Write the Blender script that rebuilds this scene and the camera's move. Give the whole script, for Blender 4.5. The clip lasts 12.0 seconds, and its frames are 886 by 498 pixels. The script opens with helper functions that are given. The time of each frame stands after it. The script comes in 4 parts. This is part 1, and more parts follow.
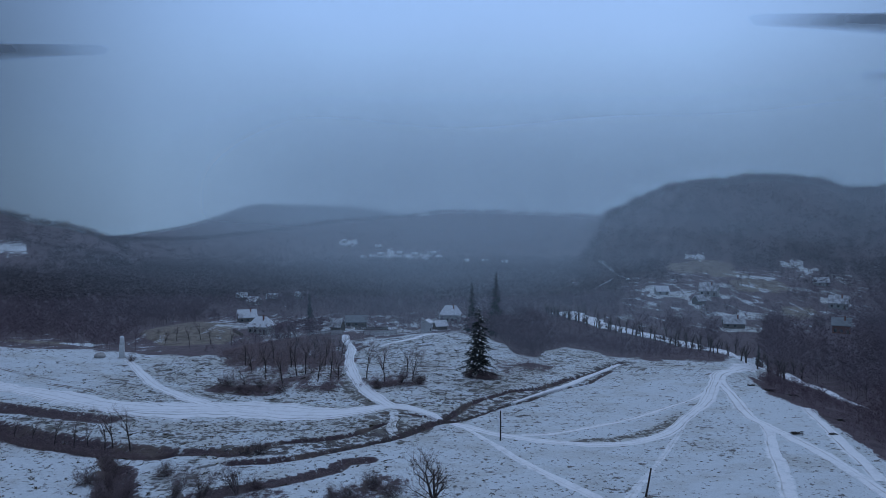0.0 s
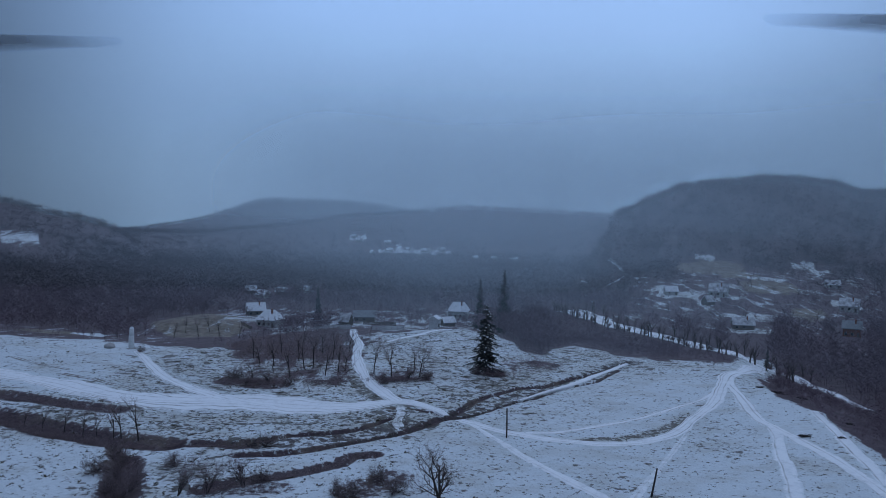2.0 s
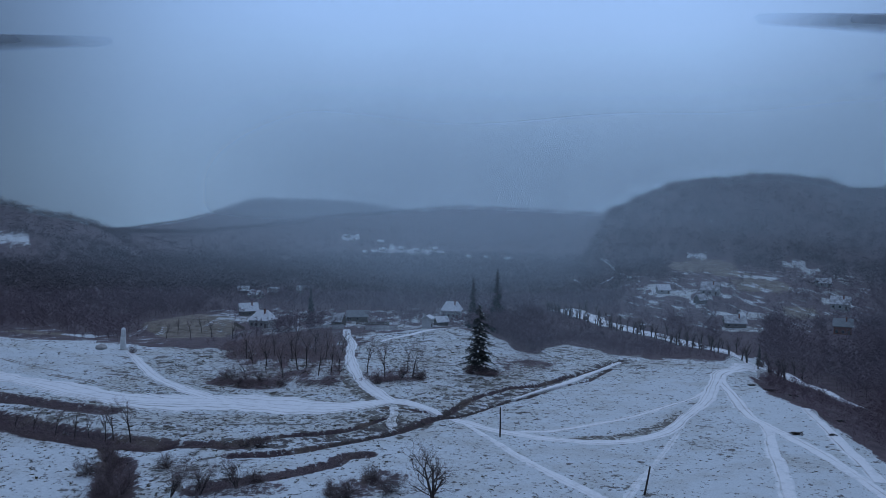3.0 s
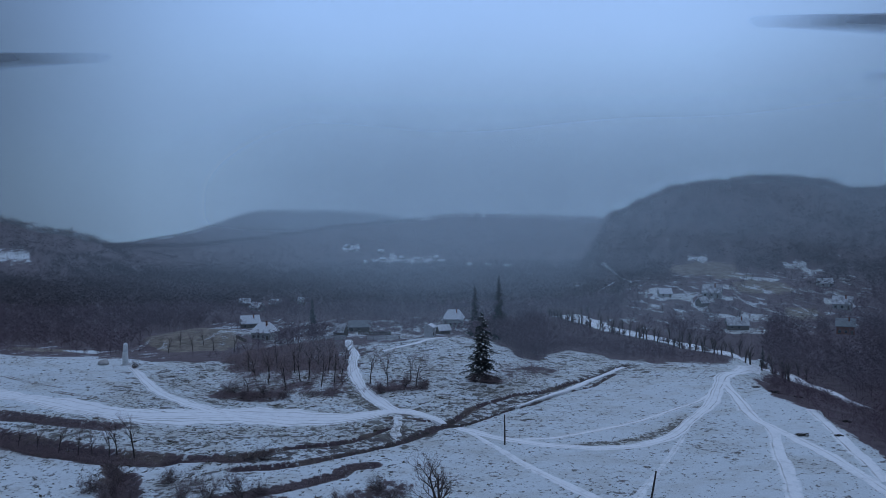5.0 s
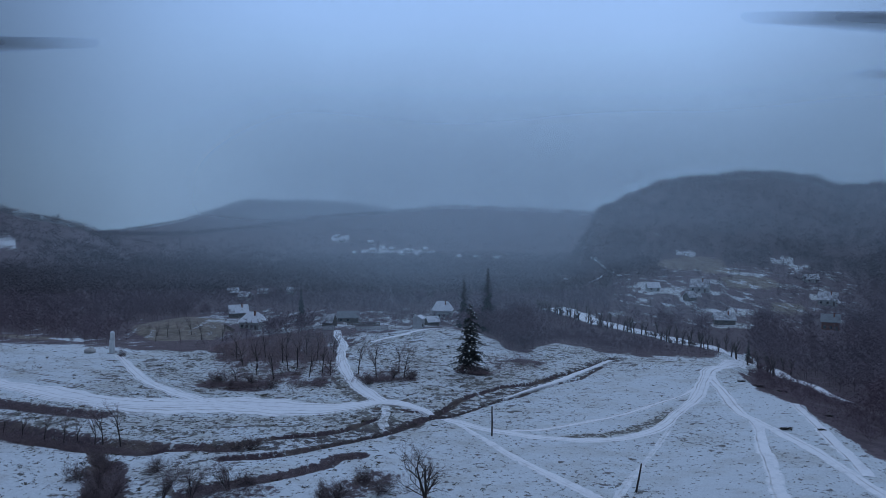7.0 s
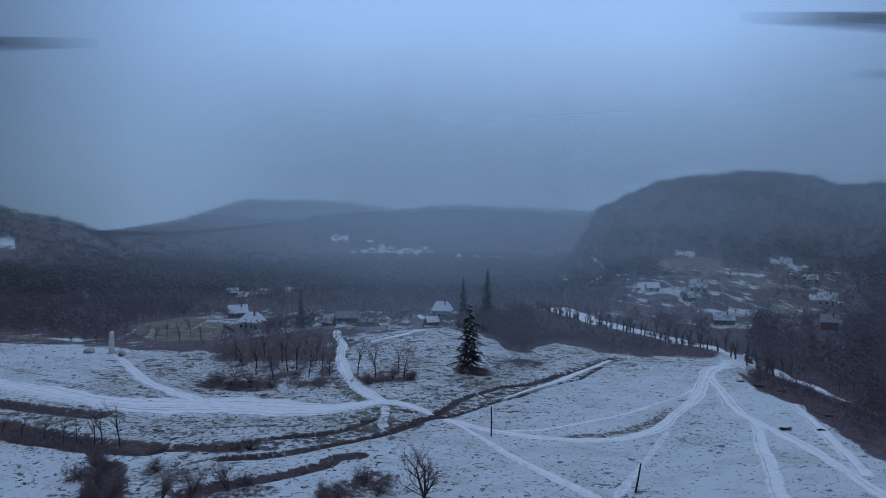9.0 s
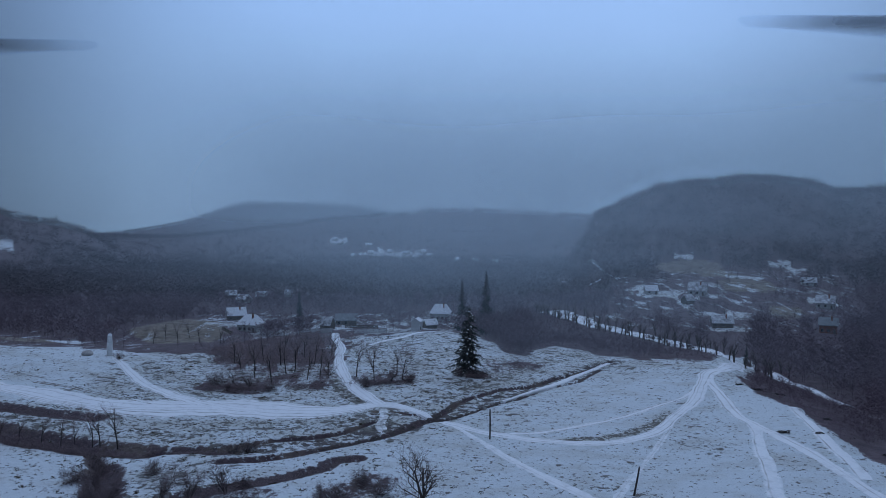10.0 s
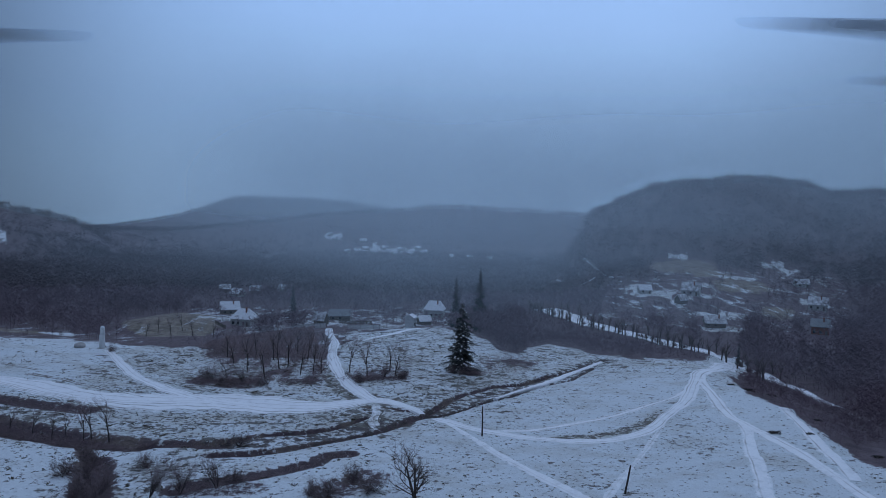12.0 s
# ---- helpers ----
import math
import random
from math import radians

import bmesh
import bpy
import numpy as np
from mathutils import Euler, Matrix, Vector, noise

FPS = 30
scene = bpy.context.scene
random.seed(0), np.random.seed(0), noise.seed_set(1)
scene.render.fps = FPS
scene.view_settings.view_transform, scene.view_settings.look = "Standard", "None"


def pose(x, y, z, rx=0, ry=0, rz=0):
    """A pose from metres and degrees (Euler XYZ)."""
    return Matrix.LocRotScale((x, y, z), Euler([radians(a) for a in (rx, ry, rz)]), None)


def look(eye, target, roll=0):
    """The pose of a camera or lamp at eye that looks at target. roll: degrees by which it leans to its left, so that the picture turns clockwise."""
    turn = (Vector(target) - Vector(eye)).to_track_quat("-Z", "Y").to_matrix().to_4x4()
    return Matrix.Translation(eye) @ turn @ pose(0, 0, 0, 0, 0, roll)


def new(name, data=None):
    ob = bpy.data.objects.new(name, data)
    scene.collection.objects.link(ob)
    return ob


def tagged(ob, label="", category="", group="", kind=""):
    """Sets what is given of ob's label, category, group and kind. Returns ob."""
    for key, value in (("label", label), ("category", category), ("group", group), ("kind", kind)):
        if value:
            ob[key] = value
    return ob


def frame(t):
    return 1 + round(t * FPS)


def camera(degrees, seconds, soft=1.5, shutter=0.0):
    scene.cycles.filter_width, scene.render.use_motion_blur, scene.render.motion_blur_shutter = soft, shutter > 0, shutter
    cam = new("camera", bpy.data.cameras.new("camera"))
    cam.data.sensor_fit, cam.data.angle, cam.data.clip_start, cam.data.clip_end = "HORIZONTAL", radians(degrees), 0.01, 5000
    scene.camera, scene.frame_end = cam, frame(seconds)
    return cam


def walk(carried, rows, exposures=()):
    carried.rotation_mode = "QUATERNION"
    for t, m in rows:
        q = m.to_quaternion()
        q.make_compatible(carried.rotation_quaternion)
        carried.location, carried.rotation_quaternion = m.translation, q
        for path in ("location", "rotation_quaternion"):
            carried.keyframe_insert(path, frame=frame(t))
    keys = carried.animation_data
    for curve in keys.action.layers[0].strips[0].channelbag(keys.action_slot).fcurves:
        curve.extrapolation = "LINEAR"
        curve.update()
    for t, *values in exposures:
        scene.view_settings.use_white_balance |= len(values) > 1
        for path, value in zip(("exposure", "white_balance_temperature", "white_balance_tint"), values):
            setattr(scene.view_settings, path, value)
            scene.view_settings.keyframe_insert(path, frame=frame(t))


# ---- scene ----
# A hovering camera: it turns a little, and stays where it is.
EYE = 40.0
cam = camera(65.0, 12.0, soft=0.55)
ROWS = [  # seconds, turn, tilt, roll
    (0, -0, -1.68, -0), (0.5, 0.195, -1.597, 0.438), (1, 0.481, -1.906, 0.471), (1.5, 0.823, -1.817, 0.783),
    (2, 0.772, -1.986, -0.871), (2.5, 0.535, -1.661, -1.528), (2.7, 0.392, -1.948, -1.212), (4.3, 0.319, -2.1, 0.561),
    (4.5, 0.333, -1.57, 0.846), (5, 0.184, -1.335, 0.521), (5.5, -0.072, -1.125, 0.09), (6, -0.412, -1.514, -1.343),
    (6.5, -0.782, -1.997, -0.257), (7, -0.642, -2.024, -0.199), (7.2, -0.653, -2.324, -0.2), (8.8, -0.68, -2.083, -0.207),
    (9, -0.684, -2.014, -0.218), (9.5, -0.7, -1.816, -0.454), (10, -0.784, -1.793, -0.291), (10.5, -0.981, -1.666, 0.114),
    (11, -1.153, -2.168, 0.725), (11.5, -1.067, -1.905, -0.654), (12, -1.188, -2.058, -1.077),
]
walk(cam, [(t, pose(0, 0, EYE, 90 + tilt, roll, turn)) for t, turn, tilt, roll in ROWS])

# ---- light: a heavy overcast evening sky, lighter straight ahead and dimmed at the view's sides ----
SUN_WAY = Vector((0.16, 0.80, 0.58)).normalized()
world = bpy.data.worlds.new("overcast")
scene.world = world
world.use_nodes = True
wn, wl = world.node_tree.nodes, world.node_tree.links
wn.clear()


def wnode(kind, **values):
    n = wn.new(kind)
    for key, value in values.items():
        setattr(n, key, value)
    return n


coord = wnode("ShaderNodeTexCoord")
split = wnode("ShaderNodeSeparateXYZ")
wl.new(coord.outputs["Generated"], split.inputs[0])
cloud = wnode("ShaderNodeValToRGB")
cloud.color_ramp.interpolation = "EASE"
STOPS = ((0.0, (0.126, 0.208, 0.330)), (0.06, (0.129, 0.212, 0.340)), (0.17, (0.118, 0.196, 0.333)), (0.33, (0.126, 0.210, 0.374)), (1.0, (0.60, 0.80, 1.24)))
while len(cloud.color_ramp.elements) < len(STOPS):
    cloud.color_ramp.elements.new(0.5)
for stop, (at, colour) in zip(cloud.color_ramp.elements, STOPS):
    stop.position, stop.color = at, (*colour, 1)
wl.new(split.outputs["Z"], cloud.inputs[0])
# glow aimed along the camera's view, its fall-off standing in for lens vignetting
toward = wnode("ShaderNodeVectorMath", operation="DOT_PRODUCT")
toward.inputs[1].default_value = Vector((0.075, 0.94, 0.27)).normalized()
wl.new(coord.outputs["Generated"], toward.inputs[0])
glow = wnode("ShaderNodeMapRange", interpolation_type="SMOOTHSTEP")
for key, value in (("From Min", 0.735), ("From Max", 1.0), ("To Min", 0.27), ("To Max", 1.22)):
    glow.inputs[key].default_value = value
wl.new(toward.outputs["Value"], glow.inputs["Value"])
billow = wnode("ShaderNodeTexNoise")
billow.inputs["Scale"].default_value = 2.2
billow.inputs["Detail"].default_value = 4
wl.new(coord.outputs["Generated"], billow.inputs["Vector"])
soft_billow = wnode("ShaderNodeMapRange")
for key, value in (("From Min", 0.3), ("From Max", 0.7), ("To Min", 0.95), ("To Max", 1.05)):
    soft_billow.inputs[key].default_value = value
wl.new(billow.outputs[0], soft_billow.inputs["Value"])
both = wnode("ShaderNodeMath", operation="MULTIPLY")
wl.new(glow.outputs["Result"], both.inputs[0])
wl.new(soft_billow.outputs["Result"], both.inputs[1])
lit = wnode("ShaderNodeVectorMath", operation="SCALE")
wl.new(cloud.outputs[0], lit.inputs[0])
wl.new(both.outputs[0], lit.inputs["Scale"])
sky = wnode("ShaderNodeTexSky", sky_type="NISHITA", sun_disc=False)
sky.sun_elevation = math.asin(SUN_WAY.z)
sky.sun_rotation = math.atan2(SUN_WAY.x, SUN_WAY.y)
clear_sky = wnode("ShaderNodeVectorMath", operation="SCALE")
clear_sky.inputs["Scale"].default_value = 0.001
wl.new(sky.outputs[0], clear_sky.inputs[0])
sum_sky = wnode("ShaderNodeVectorMath", operation="ADD")
wl.new(lit.outputs[0], sum_sky.inputs[0])
wl.new(clear_sky.outputs[0], sum_sky.inputs[1])
back = wnode("ShaderNodeBackground")
wl.new(sum_sky.outputs[0], back.inputs[0])
back.inputs[1].default_value = 2.0
wout = wnode("ShaderNodeOutputWorld")
wl.new(back.outputs[0], wout.inputs[0])

sun = new("sun", bpy.data.lights.new("sun", "SUN"))
sun.data.energy, sun.data.angle, sun.data.color = 0.22, radians(40), (0.70, 0.84, 1.0)
sun.matrix_world = look((0, 0, 300), (-SUN_WAY.x * 300, -SUN_WAY.y * 300, 300 - SUN_WAY.z * 300))

# ---- materials ----


class Nodes:
    """A small help to wire one material."""

    def __init__(self, name):
        self.mat = bpy.data.materials.new(name)
        self.mat.use_nodes = True
        self.tree = self.mat.node_tree
        self.bsdf = self.tree.nodes["Principled BSDF"]
        self.out = self.tree.nodes["Material Output"]

    def add(self, kind, *wires, **values):
        n = self.tree.nodes.new(kind)
        for key, value in values.items():
            setattr(n, key, value)
        for key, value in wires:
            self.set(n.inputs[key], value)
        return n

    def set(self, socket, value):
        if hasattr(value, "is_linked"):
            self.tree.links.new(value, socket)
        else:
            socket.default_value = value

    def noise(self, scale, detail=4, rough=0.55, where=None, stretch=None):
        n = self.add("ShaderNodeTexNoise", ("Scale", scale), ("Detail", detail), ("Roughness", rough))
        src = where or self.add("ShaderNodeTexCoord").outputs["Object"]
        if stretch:
            m = self.add("ShaderNodeMapping", ("Vector", src), ("Scale", stretch))
            src = m.outputs[0]
        self.set(n.inputs["Vector"], src)
        return n.outputs[0]

    def ramp(self, value, lo, hi, a=0.0, b=1.0):
        n = self.add("ShaderNodeMapRange", ("Value", value), ("From Min", lo), ("From Max", hi), ("To Min", a), ("To Max", b))
        return n.outputs["Result"]

    def mix(self, factor, a, b):
        n = self.add("ShaderNodeMix", data_type="RGBA")
        ins = [s for s in n.inputs if s.type == "RGBA"]
        self.set(n.inputs[0], factor)
        self.set(ins[0], a if hasattr(a, "is_linked") else (*a, 1))
        self.set(ins[1], b if hasattr(b, "is_linked") else (*b, 1))
        return [s for s in n.outputs if s.type == "RGBA"][0]

    def math(self, op, a, b):
        n = self.add("ShaderNodeMath", operation=op)
        self.set(n.inputs[0], a)
        self.set(n.inputs[1], b)
        return n.outputs[0]

    def attribute(self, name):
        return self.add("ShaderNodeAttribute", attribute_name=name).outputs["Fac"]

    def finish(self, colour, rough=0.8, bump=None, strength=0.3, distance=0.05, metal=0.0):
        self.set(self.bsdf.inputs["Base Color"], colour if hasattr(colour, "is_linked") else (*colour, 1))
        self.set(self.bsdf.inputs["Roughness"], rough)
        self.set(self.bsdf.inputs["Metallic"], metal)
        if bump is not None:
            b = self.add("ShaderNodeBump", ("Height", bump), ("Strength", strength), ("Distance", distance))
            self.set(self.bsdf.inputs["Normal"], b.outputs[0])
        return self.mat


def mottled(name, a, b, scale, rough=0.8, fine=None, strength=0.3, distance=0.05, metal=0.0):
    """A surface of two tones at two scales, with relief."""
    n = Nodes(name)
    large = n.noise(scale, 3)
    small = n.noise(fine or scale * 9, 5)
    blend = n.math("ADD", n.ramp(large, 0.35, 0.65, 0, 0.6), n.ramp(small, 0.35, 0.65, 0, 0.4))
    return n.finish(n.mix(blend, a, b), rough, small, strength, distance, metal)


def meadow(n, where):
    """Thin snow with dead grass showing through in clumps: colour and relief."""
    grain = n.noise(4.5, 5, 0.62, where)
    tufts = n.noise(1.15, 6, 0.66, where)
    clumps = n.noise(0.42, 6, 0.62, where, (0.75, 1, 1))
    grassy = n.attribute("grassy")
    white = n.mix(n.ramp(grain, 0.3, 0.7), (0.58, 0.63, 0.66), (0.76, 0.81, 0.83))
    straw = n.mix(n.ramp(grain, 0.35, 0.65), (0.034, 0.029, 0.026), (0.13, 0.108, 0.080))
    # a thin veil of grass, then clumps, then single tufts
    haze = n.ramp(n.math("ADD", n.noise(0.16, 6, 0.66, where, (0.6, 1, 1)), n.ramp(grassy, 0, 1, -0.10, 0.16)), 0.42, 0.68, 0, 0.50)
    white = n.mix(haze, white, n.mix(n.ramp(grain, 0.4, 0.6), (0.29, 0.265, 0.205), (0.46, 0.425, 0.345)))
    bare = n.ramp(n.math("ADD", clumps, n.ramp(grassy, 0, 1, -0.12, 0.070)), 0.545, 0.590)
    dots = n.ramp(n.math("ADD", tufts, n.ramp(grassy, 0, 1, -0.065, 0.065)), 0.560, 0.600)
    both = n.math("MAXIMUM", bare, dots)
    return n.mix(n.math("MULTIPLY", both, 0.92), white, straw), tufts, grain, both


def ground_material():
    n = Nodes("snowy_ground")
    where = n.add("ShaderNodeTexCoord").outputs["Object"]
    snow, bank, dry = n.attribute("snow"), n.attribute("bank"), n.attribute("dry")
    open_snow, tufts, grain, grown = meadow(n, where)
    litter = n.mix(n.ramp(n.noise(0.35, 5, 0.6, where), 0.35, 0.65), (0.092, 0.067, 0.075), (0.155, 0.112, 0.122))
    earth = n.mix(n.ramp(tufts, 0.4, 0.6), (0.058, 0.035, 0.042), (0.100, 0.062, 0.070))
    clay = n.mix(n.ramp(grain, 0.35, 0.65), (0.13, 0.10, 0.075), (0.24, 0.19, 0.145))
    earth = n.mix(n.ramp(n.noise(0.09, 4, 0.6, where), 0.50, 0.62, 0, 0.6), earth, clay)
    tan = n.mix(n.ramp(n.noise(0.3, 6, 0.65, where), 0.35, 0.65), (0.12, 0.098, 0.080), (0.29, 0.245, 0.195))
    under = n.mix(n.ramp(n.math("ADD", dry, n.ramp(n.noise(0.14, 6, 0.7, where), 0.35, 0.65, -0.45, 0.35)), 0.35, 0.65), litter, tan)
    patch = n.math("MULTIPLY", n.math("SUBTRACT", n.noise(0.16, 4, 0.6, where, (1, 0.35, 1)), 0.5), n.ramp(snow, 0.6, 0.9, 2.2, 0.3))
    shown = n.add("ShaderNodeMath", (0, snow), (1, patch), operation="ADD").outputs[0]
    cover = n.ramp(n.math("ADD", shown, n.ramp(tufts, 0.35, 0.65, -0.28, 0.28)), 0.42, 0.58)
    base = n.mix(cover, under, open_snow)
    brown = n.ramp(n.math("ADD", bank, n.ramp(n.noise(0.85, 6, 0.74, where), 0.35, 0.65, -0.52, 0.20)), 0.36, 0.56)
    base = n.mix(brown, base, earth)
    # broken stones and mud along the streams, half snowed over
    rubble = n.attribute("rubble")
    broken = n.noise(0.62, 7, 0.72, where, (0.8, 1, 1))
    mud = n.math("MULTIPLY", n.ramp(rubble, 0.2, 0.6), n.ramp(n.math("ADD", broken, n.ramp(rubble, 0, 1, -0.12, 0.04)), 0.505, 0.55))
    base = n.mix(mud, base, n.mix(n.ramp(grain, 0.4, 0.6), (0.032, 0.025, 0.025), (0.085, 0.062, 0.055)))
    relief = n.math("ADD", n.ramp(tufts, 0.3, 0.7, 0, 0.5), n.math("MULTIPLY", grown, 0.5))
    return n.finish(base, n.mix(cover, (0.95, 0.95, 0.95), (0.65, 0.65, 0.65)), relief, 0.6, 0.3)


def track_material():
    n = Nodes("packed_snow")
    where = n.add("ShaderNodeTexCoord").outputs["Object"]
    rut, rim = n.attribute("rut"), n.attribute("rim")
    fine = n.noise(3.0, 5, 0.6, where)
    broad = n.noise(0.22, 4, 0.6, where)
    open_snow, tufts, grain, grown = meadow(n, where)
    white = n.mix(n.ramp(fine, 0.3, 0.7), (0.84, 0.86, 0.89), (0.93, 0.94, 0.95))
    white = n.mix(n.ramp(n.noise(0.5, 6, 0.66, where), 0.52, 0.70, 0, 0.45), white, (0.56, 0.57, 0.58))
    dirt = n.mix(n.ramp(fine, 0.35, 0.65), (0.10, 0.08, 0.06), (0.22, 0.18, 0.14))
    worn = n.math("MULTIPLY", rut, n.ramp(broad, 0.40, 0.60, 0.25, 0.95))
    # the packed snow frays out into the meadow at its sides
    frayed = n.math("ADD", n.math("MULTIPLY", rim, -1.35), n.ramp(n.noise(0.55, 6, 0.66, where), 0.3, 0.7, 0.72, 1.32))
    packed = n.ramp(frayed, 0.15, 0.62)
    return n.finish(n.mix(worn, n.mix(packed, open_snow, white), dirt), 0.6, fine, 0.25, 0.08)


def haze_sheet_material():
    """A see-through sheet standing in for haze: it lets most light through and scatters the rest."""
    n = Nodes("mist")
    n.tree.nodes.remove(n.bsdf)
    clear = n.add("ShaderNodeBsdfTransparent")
    # normals set up and down so the sheets come out as bright as the sky
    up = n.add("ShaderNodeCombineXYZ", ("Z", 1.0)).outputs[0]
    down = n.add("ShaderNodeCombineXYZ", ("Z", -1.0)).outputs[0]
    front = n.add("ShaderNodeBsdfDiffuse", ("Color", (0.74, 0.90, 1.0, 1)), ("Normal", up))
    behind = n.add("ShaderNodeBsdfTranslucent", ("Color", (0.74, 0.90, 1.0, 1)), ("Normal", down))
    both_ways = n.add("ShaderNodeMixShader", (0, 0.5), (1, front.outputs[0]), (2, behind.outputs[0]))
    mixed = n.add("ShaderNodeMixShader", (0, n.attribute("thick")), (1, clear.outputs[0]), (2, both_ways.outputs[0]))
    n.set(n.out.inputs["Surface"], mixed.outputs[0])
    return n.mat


GROUND = ground_material()
TRACK = track_material()
HAZE_SHEET = haze_sheet_material()
BARK = mottled("wet_bark", (0.040, 0.032, 0.030), (0.10, 0.08, 0.07), 3.0, 0.9, 20)
TWIG = mottled("bare_twigs", (0.115, 0.080, 0.074), (0.23, 0.16, 0.145), 0.5, 0.95)
THICKET = mottled("brown_twigs", (0.130, 0.092, 0.112), (0.240, 0.172, 0.196), 0.05, 0.95, 0.5)
UNDERWOOD = mottled("pale_brown_twigs", (0.26, 0.19, 0.195), (0.44, 0.335, 0.33), 0.12, 0.95, 1.2)
SHRUB = mottled("reddish_twigs", (0.17, 0.125, 0.135), (0.29, 0.215, 0.22), 0.6, 0.95)
WOODS = mottled("distant_twigs", (0.078, 0.058, 0.066), (0.142, 0.106, 0.113), 0.012, 0.95, 0.10)
NEEDLE = mottled("spruce_needles", (0.032, 0.036, 0.036), (0.070, 0.078, 0.072), 0.8, 0.85)
GRASS = mottled("dead_grass", (0.045, 0.038, 0.026), (0.13, 0.10, 0.060), 0.4, 0.95)
SNOW = mottled("settled_snow", (0.74, 0.77, 0.80), (0.88, 0.90, 0.92), 0.8, 0.6, 7)
THAWED = mottled("thawing_snow_roof", (0.16, 0.15, 0.15), (0.80, 0.82, 0.84), 0.45, 0.7, 1.3)
PLASTER = mottled("weathered_plaster", (0.36, 0.36, 0.34), (0.52, 0.52, 0.49), 0.7, 0.9)
PLANK = mottled("grey_planks", (0.10, 0.085, 0.07), (0.20, 0.17, 0.145), 1.2, 0.9)
POLE = mottled("tarred_pole", (0.020, 0.017, 0.016), (0.055, 0.045, 0.038), 2.0, 0.85)
BRICK = mottled("old_brick", (0.17, 0.065, 0.045), (0.28, 0.115, 0.075), 0.9, 0.9)
STEEL = mottled("grey_roof_sheet", (0.16, 0.18, 0.19), (0.27, 0.29, 0.30), 0.5, 0.5)
STONE = mottled("pale_stone", (0.30, 0.29, 0.28), (0.52, 0.50, 0.48), 1.1, 0.85)
LIME = mottled("limewashed_stone", (0.55, 0.56, 0.56), (0.74, 0.75, 0.75), 0.9, 0.85)
PANE = Nodes("window_glass").finish((0.012, 0.014, 0.018), 0.08)
WOOD = mottled("painted_wood", (0.22, 0.20, 0.17), (0.36, 0.33, 0.29), 1.5, 0.7)


def blurred_blade():
    """Dark blade plastic, made see-through towards its edges to stand in for spinning blur."""
    n = Nodes("blurred_blade")
    n.finish(n.mix(n.ramp(n.noise(60, 4), 0.3, 0.7), (0.045, 0.045, 0.058), (0.075, 0.075, 0.09)), 0.45)
    clear = n.add("ShaderNodeBsdfTransparent", ("Color", (0.93, 0.95, 0.98, 1)))
    mixed = n.add("ShaderNodeMixShader", (0, n.ramp(n.attribute("thin"), 0, 1, 0.22, 0.98)), (1, n.bsdf.outputs[0]), (2, clear.outputs[0]))
    n.set(n.out.inputs["Surface"], mixed.outputs[0])
    return n.mat


BLADE = blurred_blade()

# ---- the land ----
def ss(a, b, t):
    """Smooth step from 0 at a to 1 at b."""
    k = np.clip((np.asarray(t, float) - a) / (b - a), 0, 1)
    return k * k * (3 - 2 * k)


def swell(x, y, size, seed):
    """Smooth rolling relief between about -1 and 1."""
    a, b = np.asarray(x, float) / size, np.asarray(y, float) / size
    return (np.sin(a * 6.1 + seed) * np.cos(b * 5.3 - seed * 2.1)
            + 0.6 * np.sin(a * 11.7 - b * 7.9 + seed * 3.3)
            + 0.4 * np.cos(a * 17.3 + b * 21.1 + seed * 1.7)) / 2


# far edge of the open meadow, as bearing (x over y) and depth
EDGE_U = (-0.64, -0.47, -0.31, -0.22, -0.15, -0.08, 0.0, 0.08, 0.12, 0.18, 0.26, 0.34, 0.42, 0.438, 0.455, 0.49, 0.53, 0.56, 0.60, 0.64)
EDGE_Y = (234, 216, 212, 232, 262, 250, 262, 236, 206, 232, 212, 206, 202, 182, 164, 155, 143, 135, 124, 112)
# wooded ridges: bearing and height of the ridge line
HILL_U = (0.208, 0.222, 0.24, 0.28, 0.32, 0.37, 0.41, 0.455, 0.53, 0.58, 0.595, 0.64, 0.9)
HILL_Z = (0, 48, 58, 67, 79, 87, 88, 94, 90, 80, 76, 82, 68)
LEFT_U = (-0.95, -0.70, -0.63, -0.588, -0.543, -0.50, -0.47, -0.44)
LEFT_Z = (92, 88, 83, 66, 60, 47, 32, 0)
FAR_U = (-0.36, -0.23, -0.15, -0.076, -0.036, 0.005, 0.06, 0.11, 0.15, 0.224, 0.4)
FAR_Z = (10, 34, 54, 64, 69, 78, 77, 74, 72, 64, 60)
PEAK_U = (-0.46, -0.37, -0.33, -0.296, -0.267, -0.23, -0.18, -0.117, -0.085, -0.028, 0.1)
PEAK_Z = (0, 42, 74, 112, 134, 126, 128, 118, 100, 78, 40)


def rise(u, us, zs):
    return sum(np.interp(u + d, us, zs) for d in (-0.012, 0.0, 0.012)) / 3


def edge(u):
    return sum(np.interp(u + d, EDGE_U, EDGE_Y) for d in (-0.015, 0.0, 0.015)) / 3


def near_line(x, y, line):
    """Distance from places to a line of points, and the share of its length there."""
    x, y = np.asarray(x, float), np.asarray(y, float)
    best, at = np.full(x.shape, 1e9), np.zeros(x.shape)
    for i, ((ax, ay), (bx, by)) in enumerate(zip(line[:-1], line[1:])):
        dx, dy = bx - ax, by - ay
        k = np.clip(((x - ax) * dx + (y - ay) * dy) / (dx * dx + dy * dy), 0, 1)
        d = np.hypot(x - ax - k * dx, y - ay - k * dy)
        at = np.where(d < best, (i + k) / (len(line) - 1), at)
        best = np.minimum(best, d)
    return best, at


